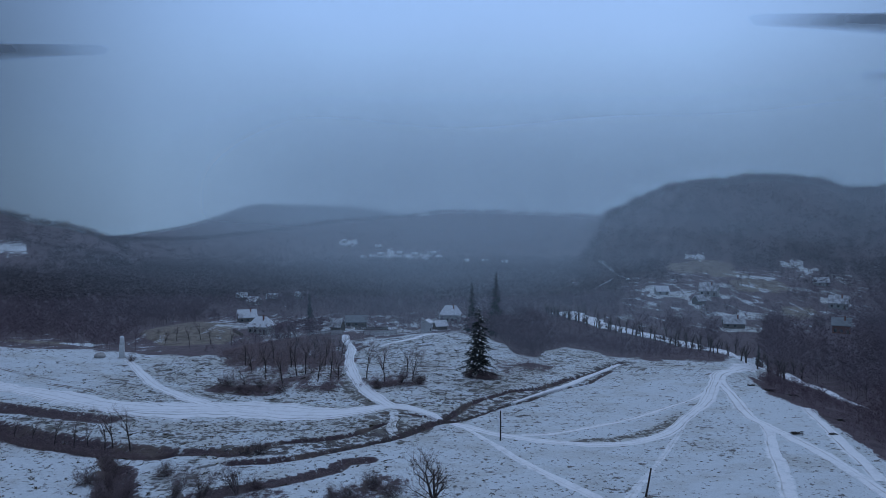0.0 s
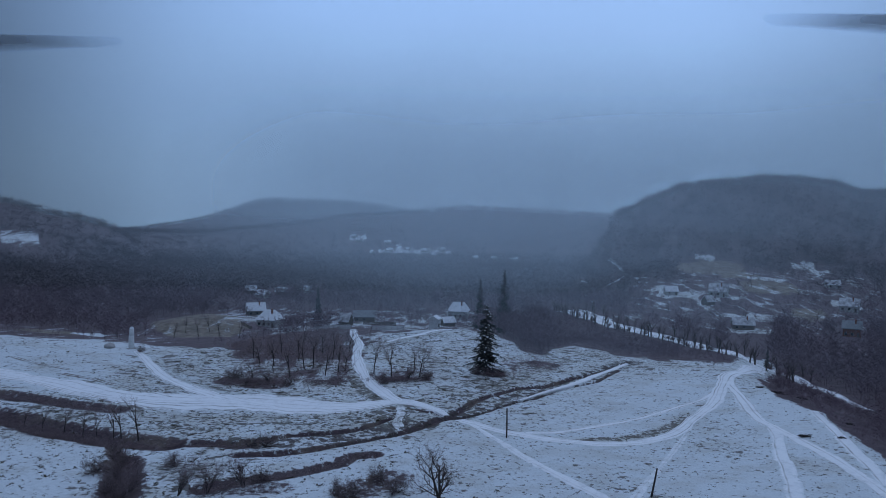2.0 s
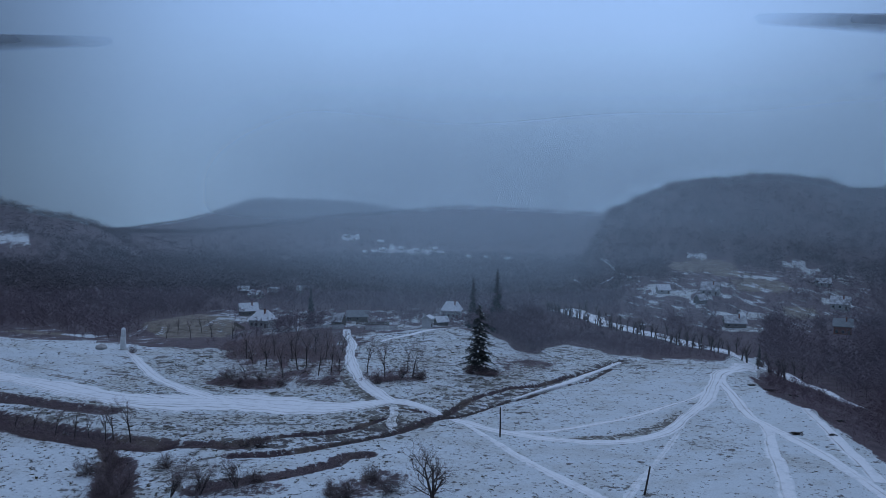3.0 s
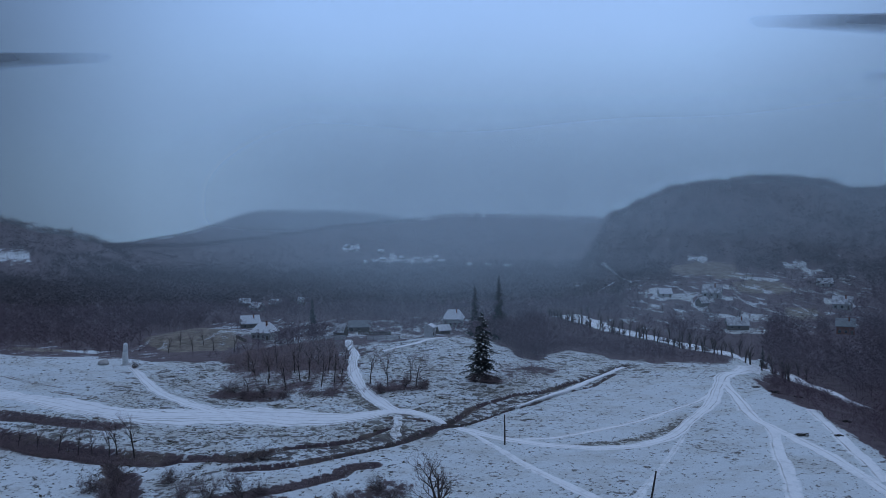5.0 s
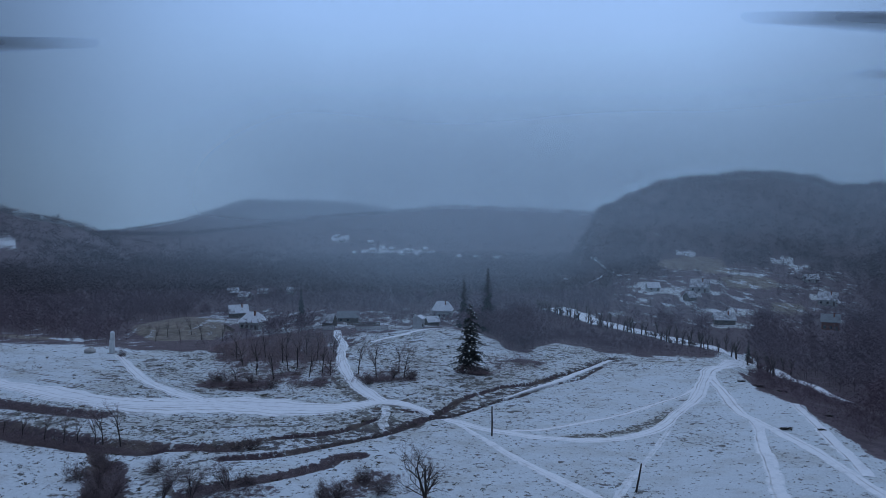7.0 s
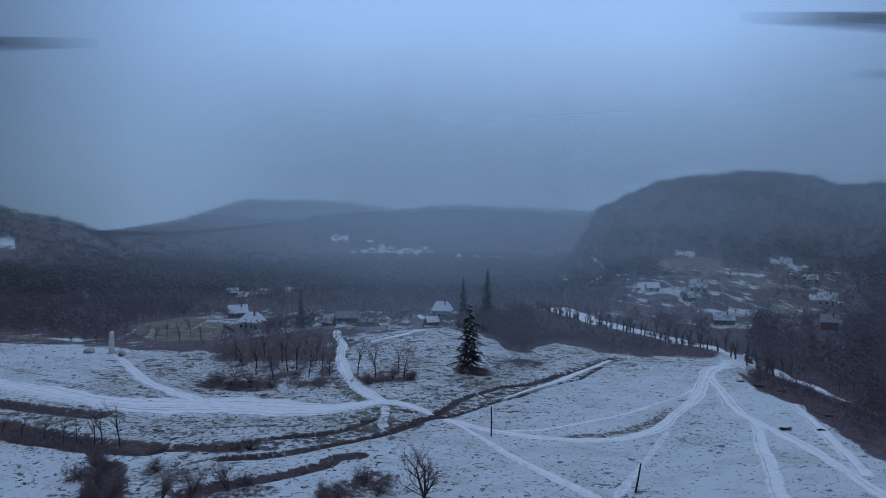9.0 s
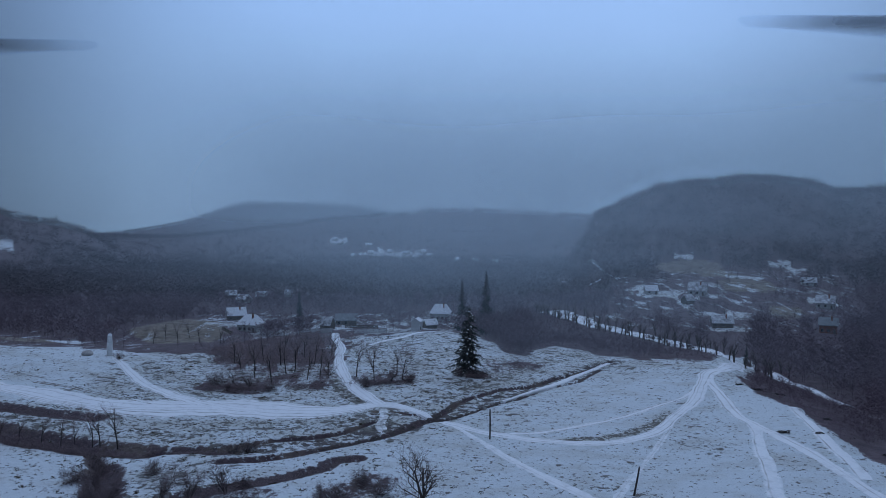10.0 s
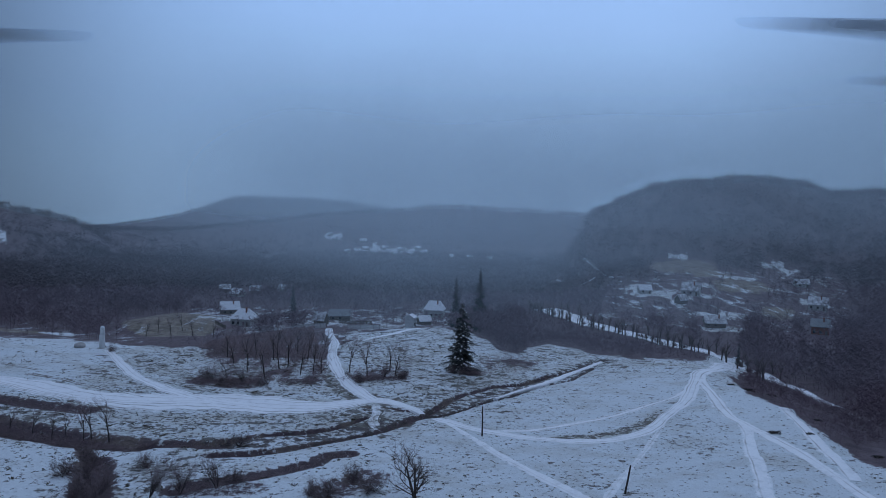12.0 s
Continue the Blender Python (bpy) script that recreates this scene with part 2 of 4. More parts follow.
def land(x, y):
    """Height of the land without its gullies."""
    x, y = np.asarray(x, float), np.asarray(y, float)
    d = np.maximum(y, 1.0)
    u = np.clip(x / np.maximum(y, 30), -1.2, 1.2)
    r = np.hypot(x, y)
    past = y - edge(u)
    z = -6.0 * ss(-5, 75, past) - 5.0 * ss(320, 700, r) - 9.0 * ss(700, 1400, r)
    z = z + 0.5 * swell(x, y, 95, 1.0) + 0.12 * swell(x, y, 24, 2.0)
    # knolls in the meadow
    z = z + 2.2 * np.exp(-((x + 112) / 42) ** 2 - ((y - 203) / 22) ** 2)
    z = z + 2.6 * np.exp(-((x - 4) / 26) ** 2 - ((y - 236) / 24) ** 2)
    z = z + 2.0 * np.exp(-((x - 74) / 22) ** 2 - ((y - 150) / 45) ** 2)
    # the grassy bank in front of the left wood
    z = z + 5.0 * np.exp(-((x + 106) / 22) ** 2) * ss(268, 292, y) * (1 - ss(300, 345, y))
    # settled slope and wooded hill behind it
    z = z + 18.0 * ss(310, 520, d) * ss(0.14, 0.34, u) * (1 - ss(900, 1500, d))
    z = z + rise(u, HILL_U, HILL_Z) * ss(505, 850, d) * (1 - ss(880, 1500, d)) * np.where(y > 0, 1, 0)
    z = z + rise(u, LEFT_U, LEFT_Z) * ss(700, 1100, d) * (1 - ss(1150, 1700, d)) * np.where(y > 0, 1, 0)
    z = z + (rise(u, FAR_U, FAR_Z) + 20) * ss(1250, 1700, d) * (1 - ss(1750, 2300, d))
    z = z + (rise(u, PEAK_U, PEAK_Z) + 20) * ss(2200, 2800, d) * (1 - ss(3000, 4200, d))
    return z


# streams, ditches and one painted embankment shadow: line, depth, half width, share of bare bank
GULLIES = (
    # the stream above the crossing: a shallow bed with a cut bank on either side
    (((54, 206), (45, 197), (35.5, 183.5), (23.0, 169.5), (12.0, 157.5), (1.8, 146.0)), 0.5, 5.0, 0.0),
    (((53, 207), (47.0, 200.5), (40.2, 191.5), (32.7, 184.8), (23.7, 174.5), (16.2, 170.0), (8.8, 161.5), (6.1, 157.0), (0.8, 147.0)), 0.9, 1.05, 0.95),
    (((47.1, 194.2), (37.6, 179.2), (31.1, 175.2), (24.1, 167.0), (19.3, 160.5), (15.2, 158.5), (8.1, 148.8), (2.0, 144.2)), 0.9, 1.0, 0.95),
    # a narrow dark cut that paints the shadow below the road embankment
    (((-12.5, 148.4), (-8, 149.0), (-3.5, 146.6), (-0.2, 143.8)), 0.6, 0.8, 1.0),
    # below the crossing
    (((0.8, 144.5), (-3.8, 139.6), (-7.0, 135.5), (-9.0, 133.0), (-14.1, 129.2), (-17.8, 125.8), (-23.6, 121.5), (-30, 118.6), (-36, 117)), 1.0, 1.7, 0.95),
    (((-12.1, 141.0), (-16.0, 136.5), (-19.9, 133.2), (-23.8, 130.8), (-29.8, 129.0), (-36.6, 126.0)), 0.8, 1.0, 0.9),
    (((-5, 138), (-14, 133), (-22, 128), (-32, 124.5), (-38, 123.5)), 0.4, 5.0, 0.0),
    # the brown ditches
    (((-36.5, 124.6), (-44.0, 123.6), (-50.5, 123.0)), 1.2, 2.7, 0.95),
    (((-50.5, 123.0), (-56.3, 124.0), (-61.3, 125.0), (-69.1, 127.8), (-76.3, 130.0), (-86.5, 136.2), (-99, 142)), 1.4, 4.4, 0.97),
    (((-116, 160), (-98.4, 153.6), (-89.4, 150.6), (-81.0, 147.2), (-70.1, 143.8)), 0.9, 3.3, 0.93),
    (((-54.2, 113.2), (-50.3, 105.5), (-47.0, 97.0), (-44, 88)), 1.0, 3.4, 0.97),
    (((-60.5, 123.0), (-57.5, 117.5), (-54.2, 113.2)), 0.8, 1.5, 0.97),
    (((-13.0, 119.4), (-16.7, 118.0), (-18.1, 114.8), (-21.8, 112.0), (-26.0, 108.5), (-31.0, 105.5), (-37, 102)), 0.8, 1.9, 0.96),
    (((-14, 103), (-9, 108.5)), 0.3, 4.0, 0.72),
    (((-36, 101), (-26, 103)), 0.3, 3.4, 0.6),
)
RUBBLE = ((GULLIES[0][0], 5.2), (GULLIES[6][0], 5.0), (((-9.5, 140), (-12, 146)), 2.5))


def height(x, y):
    z = land(x, y)
    for line, deep, half, bare in GULLIES:
        d, _ = near_line(x, y, line)
        z = z - deep * (1 - ss(half * 0.25, half, d))
    return z


# open snow among the woods: bearing, depth, half width in bearing, half depth
CLEARINGS = (
    (0.445, 234, 0.020, 13), (0.356, 575, 0.034, 3), (0.50, 552, 0.020, 12), (0.529, 520, 0.016, 12), (0.33, 410, 0.028, 12), (0.368, 382, 0.012, 8),
    (0.434, 355, 0.034, 6), (0.43, 316, 0.028, 9), (0.564, 393, 0.020, 13), (0.395, 405, 0.020, 7), (0.30, 430, 0.012, 9), (0.455, 470, 0.05, 5),
    (0.188, 600, 0.012, 24), (-0.27, 345, 0.020, 14), (-0.06, 290, 0.030, 9),
    (-0.62, 870, 0.050, 16), (-0.06, 1330, 0.05, 36), (-0.13, 1440, 0.02, 8), (-0.53, 262, 0.030, 8), (-0.13, 300, 0.02, 10), (0.09, 660, 0.012, 12),
)
# pale dry fields and banks with no wood on them
DRY_FIELDS = (
    (-0.365, 290, 0.075, 32), (0.375, 525, 0.050, 36), (0.455, 440, 0.044, 24), (0.515, 362, 0.028, 16), (0.415, 480, 0.03, 14), (-0.58, 262, 0.06, 14),
)


def dry_field(x, y):
    x, y = np.asarray(x, float), np.asarray(y, float)
    u = x / np.maximum(y, 30)
    best = np.zeros(x.shape)
    for cu, cy, du, dy in DRY_FIELDS:
        rough = 0.22 * swell(x, y, 0.14 * cy, cu * 7)
        best = np.maximum(best, 1 - ss(0.8, 1.1, plot(u - cu, y - cy, du, dy, cu) + 0.6 * rough))
    return best


def plot(a, b, da, db, cu):
    """How far out a place lies in a plot of ground: fields on the slope are four-sided, the rest rounded."""
    a, b = np.abs(a / da + 0.25 * b / db * (1 if cu > 0.2 else 0)), np.abs(b / db)
    p = 5 if cu > 0.2 else 2
    return (a ** p + b ** p) ** (1 / p)


def clearing(x, y):
    x, y = np.asarray(x, float), np.asarray(y, float)
    u = x / np.maximum(y, 30)
    best = np.zeros(x.shape)
    for cu, cy, du, dy in CLEARINGS:
        rough = 0.25 * swell(x, y, 0.12 * cy, cu * 9) + 0.3 * swell(x, y, 0.035 * cy, cu * 5)
        best = np.maximum(best, 1 - ss(0.8, 1.1, plot(u - cu, y - cy, du, dy, cu) + rough))
    return best


def wooded(x, y):
    """1 in the woods, 0 on open ground."""
    x, y = np.asarray(x, float), np.asarray(y, float)
    u = np.clip(x / np.maximum(y, 30), -1.2, 1.2)
    return ss(-4, 6, y - edge(u) + 4 * swell(x, y, 30, 4.0))


def village(x, y):
    """Where gardens and yards open the woods: round the houses and on the settled slope."""
    x, y = np.asarray(x, float), np.asarray(y, float)
    u = x / np.maximum(y, 30)
    near = ss(-0.36, -0.32, u) * (1 - ss(0.03, 0.07, u)) * (1 - ss(350, 400, y)) * np.where(u < -0.1, ss(262, 285, y), 1)
    slope = 0.62 * ss(0.22, 0.28, u) * (1 - ss(0.60, 0.64, u)) * ss(295, 330, y) * (1 - ss(480, 540, y))
    left = 0.5 * (1 - ss(-0.42, -0.36, u)) * (1 - ss(275, 310, y))
    return np.maximum(np.maximum(near, slope), left)


THICKETS = ((-48, 226, 24, 26), (-50, 250, 24, 22), (-50, 205, 16, 18), (-45, 168, 12, 3), (-13, 183, 10, 8), (-42, 182, 19, 17), (-12, 177, 9, 6), (-52, 172, 9, 5), (-40, 205, 16, 14), (24, 196, 9, 9), (13, 184, 4.5, 3.5))


def thicket(x, y):
    best = 0
    for cx, cy, rx, ry in THICKETS:
        best = np.maximum(best, 1 - ss(0.7, 1.1, np.hypot((x - cx) / rx, (y - cy) / ry) + 0.2 * swell(x, y, 14, cx)))
    return best


def mesh_of(name, verts, faces, smooth=False):
    me = bpy.data.meshes.new(name)
    verts = np.asarray(verts, np.float32).reshape(-1, 3)
    if isinstance(faces, np.ndarray):
        k = faces.shape[1]
        me.vertices.add(len(verts))
        me.vertices.foreach_set("co", verts.ravel())
        me.loops.add(faces.size)
        me.loops.foreach_set("vertex_index", faces.astype(np.int32).ravel())
        me.polygons.add(len(faces))
        me.polygons.foreach_set("loop_start", np.arange(0, faces.size, k, dtype=np.int32))
        me.update(calc_edges=True)
    else:
        me.from_pydata(verts.tolist(), [], faces)
    me.polygons.foreach_set("use_smooth", np.full(len(me.polygons), smooth))
    me.update()
    return me


def attribute(me, name, values):
    me.attributes.new(name, "FLOAT", "POINT").data.foreach_set("value", np.asarray(values, np.float32))


def grid_faces(rows, cols, closed=False):
    i, j = np.meshgrid(np.arange(rows - 1), np.arange(cols if closed else cols - 1), indexing="ij")
    k = (j + 1) % cols
    return np.stack([i * cols + j, i * cols + k, (i + 1) * cols + k, (i + 1) * cols + j], -1).reshape(-1, 4)


# the road from the meadow up to the village lane
JUNCTION = ((74.0, 184.5), (81.4, 193.0), (90, 207), (97, 219), (104, 232))


def grassy_at(x, y):
    """How much dead grass shows through the snow, 0 to 1."""
    x, y = np.asarray(x, float), np.asarray(y, float)
    g = 0.53 + 0.28 * swell(x, y, 60, 3.0) + 0.10 * swell(x, y, 17, 5.0)
    g = g + 0.12 * np.exp(-((x - 14) / 34) ** 2 - ((y - 185) / 34) ** 2)
    g = g + 0.25 * np.exp(-((x + 38) / 30) ** 2 - ((y - 138) / 9) ** 2)
    g = g - 0.36 * ss(12, 36, x) * (1 - ss(165, 198, y)) - 0.5 * (1 - ss(-50, -42, x)) * (1 - ss(118, 126, y))
    g = g - 0.40 * (1 - ss(-98, -80, x)) * ss(150, 165, y) - 0.30 * ss(-45, -30, x) * (1 - ss(14, 30, x)) * (1 - ss(122, 140, y))
    g = g + 0.28 * np.exp(-((x + 74) / 16) ** 2 - ((y - 178) / 16) ** 2) + 0.22 * np.exp(-((x - 52) / 12) ** 2 - ((y - 118) / 18) ** 2)
    # grass left standing beside the wheel tracks
    for line in (((24.8, 128.6), (31.5, 130.2), (37.6, 133.0), (43.7, 138.4), (49.1, 144.4)), ((-14.5, 153), (-20.5, 165), (-25.5, 180))):
        g = g + 0.9 * (1 - ss(0.5, 2.0, near_line(x, y, line)[0]))
    return np.clip(g, 0, 1.6)


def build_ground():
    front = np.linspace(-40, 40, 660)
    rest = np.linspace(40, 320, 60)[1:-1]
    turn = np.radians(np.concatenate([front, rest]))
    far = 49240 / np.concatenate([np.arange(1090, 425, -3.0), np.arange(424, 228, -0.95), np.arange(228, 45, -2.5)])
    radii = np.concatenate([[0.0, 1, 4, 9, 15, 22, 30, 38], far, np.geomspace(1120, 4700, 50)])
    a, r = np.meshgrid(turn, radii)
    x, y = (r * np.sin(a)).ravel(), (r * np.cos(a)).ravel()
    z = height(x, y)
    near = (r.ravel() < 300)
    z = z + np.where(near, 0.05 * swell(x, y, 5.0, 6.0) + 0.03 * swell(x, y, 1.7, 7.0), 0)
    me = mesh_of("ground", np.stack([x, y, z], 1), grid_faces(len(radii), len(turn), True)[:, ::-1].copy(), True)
    wood = wooded(x, y)
    snow = np.maximum(1 - wood, 0.86 * clearing(x, y))
    snow = np.maximum(snow, village(x, y) * (0.42 + 0.17 * swell(x, y, 26, 5.0)))
    snow = np.maximum(snow, 1 - ss(3.5, 8, near_line(x, y, JUNCTION)[0]))
    attribute(me, "snow", snow - np.where(y > 200, 0.8, 0.5) * thicket(x, y))
    attribute(me, "grassy", grassy_at(x, y))
    bank = np.zeros(x.shape)
    for line, deep, half, bare in GULLIES:
        d, _ = near_line(x, y, line)
        bank = np.maximum(bank, bare * (1 - ss(half * 0.6, half * 1.45, d)))
    attribute(me, "bank", bank)
    rubble = np.zeros(x.shape)
    for line, half in RUBBLE:
        rubble = np.maximum(rubble, 1 - ss(half * 0.35, half * 1.15, near_line(x, y, line)[0]))
    attribute(me, "rubble", rubble)
    attribute(me, "dry", dry_field(x, y))
    me.materials.append(GROUND)
    ob = tagged(new("ground", me), "hilly ground under thin patchy snow and dead grass", "ground", kind="structure")
    return ob


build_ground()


def smooth_line(line, step=1.5):
    """A line through the points, evenly stepped."""
    p = np.array([line[0], *line, line[-1]], float)
    out = []
    for i in range(1, len(p) - 2):
        n = max(2, int(np.hypot(*(p[i + 1] - p[i])) / step))
        for t in np.linspace(0, 1, n, endpoint=False):
            out.append(0.5 * (2 * p[i] + (p[i + 1] - p[i - 1]) * t + (2 * p[i - 1] - 5 * p[i] + 4 * p[i + 1] - p[i + 2]) * t * t
                              + (3 * p[i] - p[i - 1] - 3 * p[i + 1] + p[i + 2]) * t ** 3))
    out.append(p[-2])
    return np.array(out)


def build_track(name, line, width, label, ruts=((-0.25, 1), (0.25, 1)), lift=0.10, seed=0, bare=0.0, soft=0.17, fine=25, rut_half=0.05):
    """A snowed-over wheel track, draped over the land."""
    c = smooth_line(line)
    d = np.gradient(c, axis=0)
    d /= np.linalg.norm(d, axis=1)[:, None]
    side = np.stack([d[:, 1], -d[:, 0]], 1)
    across = np.linspace(-0.5, 0.5, fine)
    rows = len(c)
    s = np.arange(rows)
    w = np.broadcast_to(np.asarray(width, float) if np.ndim(width) == 0 else np.interp(np.linspace(0, 1, rows), np.linspace(0, 1, len(width)), width), rows)
    wl_, wr_ = w * (1 + 0.14 * np.sin(s * 0.37 + seed) + 0.09 * np.sin(s * 1.13 + seed * 2)), w * (1 + 0.14 * np.sin(s * 0.31 + seed * 3) + 0.09 * np.cos(s * 1.27 + seed))
    off = np.where(across[None, :] < 0, across[None, :] * wl_[:, None], across[None, :] * wr_[:, None])
    x = c[:, 0:1] + side[:, 0:1] * off
    y = c[:, 1:2] + side[:, 1:2] * off
    edge_fall = np.clip((0.5 - np.abs(across)) / soft, 0, 1)[None, :]
    rut = np.zeros((rows, len(across)))
    for k, (at, amount) in enumerate(ruts):
        wander = at + 0.05 * np.sin(s * 0.11 + seed + k)
        rut = np.maximum(rut, amount * np.clip(1 - np.abs(across[None, :] - wander[:, None]) / rut_half, 0, 1))
    z = height(x, y) + lift * edge_fall - 0.06 * (1 - edge_fall) - 0.05 * rut
    me = mesh_of(name, np.stack([x, y, z], -1).reshape(-1, 3), grid_faces(rows, len(across))[:, ::-1].copy(), True)
    attribute(me, "rut", rut.ravel())
    attribute(me, "rim", np.maximum(np.broadcast_to(1 - edge_fall, rut.shape), bare).ravel())
    attribute(me, "grassy", grassy_at(x, y).ravel())
    me.materials.append(TRACK)
    return tagged(new(name, me), label, "track", "snowy tracks", "structure")


SNOWY = "snow-covered dirt track with wheel ruts"
build_track("road", ((-140, 186), (-121, 177), (-109.5, 171.6), (-92, 164.5), (-74, 155), (-62, 152.0), (-48.5, 153.5), (-35.5, 152.0), (-22.5, 149.8),
                     (-16.5, 152), (-12.1, 155.0), (-5.5, 151.6), (-0.6, 145.8)), (9, 9, 9, 9, 10, 11, 12, 15, 18, 16, 10, 5.5, 2.6), SNOWY,
            ((-0.36, 0.5), (-0.2, 0.7), (0.02, 0.5), (0.16, 0.8), (0.27, 1), (0.38, 1)), seed=1, soft=0.2, fine=61, rut_half=0.022)
build_track("road", ((2.0, 142.0), (5.2, 138.8), (10.6, 134.3), (18.6, 129.2), (26.7, 127.3), (35.4, 128.7), (43.5, 134.2), (50.4, 143.6),
                     (60.0, 157.2), (67.8, 172.5), (74.0, 184.5), (81.4, 193.0), (90, 207), (97, 219), (103, 231)), (3.2, 3.2, 3, 3, 3.2, 3.8, 4.4, 5, 6, 5.5, 4.5), SNOWY, ((-0.3, 0.8), (-0.12, 0.5), (0.2, 0.9)), seed=2, fine=41, rut_half=0.04)
build_track("road", ((-91.9, 202.0), (-81.9, 187.6), (-69.5, 171.9), (-58.6, 161.2), (-48.8, 155.2), (-37.9, 151.1)), (3.2, 3.4, 4, 5, 7), SNOWY, ((-0.3, 0.9), (0.0, 0.7), (0.28, 0.9)), lift=0.12, seed=3, fine=41, rut_half=0.035)
build_track("road", ((-12.0, 155.4), (-17.7, 168.0), (-23.7, 185.7), (-27.9, 206.0), (-29.9, 225.9), (-34.2, 246), (-37, 262)), (4.4, 4.0, 3.4, 3.0), SNOWY, ((-0.26, 0.8), (0.05, 0.5), (0.26, 0.9)), lift=0.12, seed=4, fine=41, rut_half=0.04)
build_track("road", ((4.0, 139.5), (8.1, 130.0), (13.2, 118.5), (18.6, 109.8), (23.2, 102.2), (27.1, 95.1), (30, 86)), (1.6, 2.6, 3.2, 3.6), SNOWY, ((0.1, 0.3),), 0.08, 5, 0.3, soft=0.35)
build_track("road", ((12.6, 133.0), (21.5, 133.9), (34.1, 140.7), (49.5, 152.7), (60.3, 161.7), (70.0, 175)), 2.2, "faint snowy wheel track across the meadow", ((-0.27, 0.9), (0.27, 0.9)), 0.04, 6, 0.3, rut_half=0.11)
build_track("road", ((71.5, 179), (69.2, 171), (66.5, 157.5), (63.4, 143.5), (63.5, 136.0), (64.5, 127.8), (65.5, 120.0), (65.5, 111.5), (65.5, 102.8), (66, 92)), (6, 5.5, 5, 4.5, 4.5, 4.5, 5, 5), SNOWY, ((-0.28, 0.9), (-0.05, 0.6), (0.25, 0.9)), 0.08, 7, 0.12, soft=0.42, fine=37, rut_half=0.04)
build_track("road", ((63.3, 138), (62.6, 132), (58.0, 120.8), (54.4, 110.2), (51.2, 101.2), (48, 90)), (3.6, 4.4, 5.5), SNOWY, ((-0.3, 0.8), (0.2, 0.8)), 0.08, 8, 0.3, soft=0.42, fine=37, rut_half=0.04)
build_track("road", ((77.5, 147), (75.9, 141.3), (72.1, 126.5), (70.0, 114.3), (67.5, 106)), (4, 4.2, 4.5), SNOWY, ((-0.25, 0.8), (0.2, 0.9)), 0.08, 9, 0.15, soft=0.42, fine=37, rut_half=0.04)
build_track("road", ((50.4, 142.7), (40.1, 123.6), (30.5, 107.4), (25.0, 97), (21, 88)), (1.5, 2.2, 3.0), "faint snowy track down the meadow", ((0.0, 0.4),), 0.06, 10, 0.45, soft=0.45)
LANE = ((66.5, 385), (70, 360), (74.5, 334), (81.2, 313.9), (88.7, 296.4), (95, 279), (97.5, 256), (98.5, 238), (102, 229), (107, 220), (105.5, 205.5), (106, 194.7), (103, 178), (102, 168))
build_track("road", LANE, (15, 14, 12.5, 11.5, 10.5, 9.5, 8, 6, 4.5, 3), "snowy village lane behind a row of bare trees", ((-0.2, 0.8), (0.2, 0.8)), 0.3, 11, 0.2)


build_track("road", ((-21, 228), (-17.5, 231.6), (-12.1, 237), (-6.6, 246.5), (0.5, 252)), (2.0, 3.0, 3.4), "short snowy path along the knoll", ((0, 0.2),), 0.2, 12)


build_track("frozen_stream", ((51.2, 204), (44.2, 195), (38.0, 186.1), (26.7, 172.2), (16.2, 160.2)), (3.0, 2.6, 2.0, 0.9), "narrow snow-filled stream between dark banks", ((-0.1, 0.3), (0.25, 0.3)), 0.3, 13, 0.1)
build_track("road", ((-100.3, 175.5), (-88.5, 170.5), (-75.8, 162.5), (-62.8, 154.8)), 1.7, "faint dark wheel rut down the snowy hill", ((-0.26, 2.4), (0.26, 2.0)), 0.11, 14, 0.6, rut_half=0.17)
build_track("road", ((-122, 191), (-108.5, 183.5), (-99, 179)), 1.7, "faint dark wheel rut down the snowy hill", ((-0.26, 2.4), (0.26, 2.0)), 0.11, 15, 0.6, rut_half=0.17)


build_track("road", ((-10.8, 151), (-10.2, 144), (-10.6, 139), (-9, 135)), (2.0, 2.6, 2.2), "short trampled snowy spur to the stream", ((0, 0.5),), 0.06, 16, 0.5)


build_track("road", ((144, 640), (141, 585), (138.1, 552), (136, 520), (132.2, 492)), (3.5, 3, 2.5), "snowy lane winding up the settled slope", ((0, 0.3),), 0.3, 17, 0.2)
build_track("road", ((111, 500), (124, 522), (137, 548)), (2.5, 2.5), "snowy lane winding up the settled slope", ((0, 0.3),), 0.3, 18, 0.2)


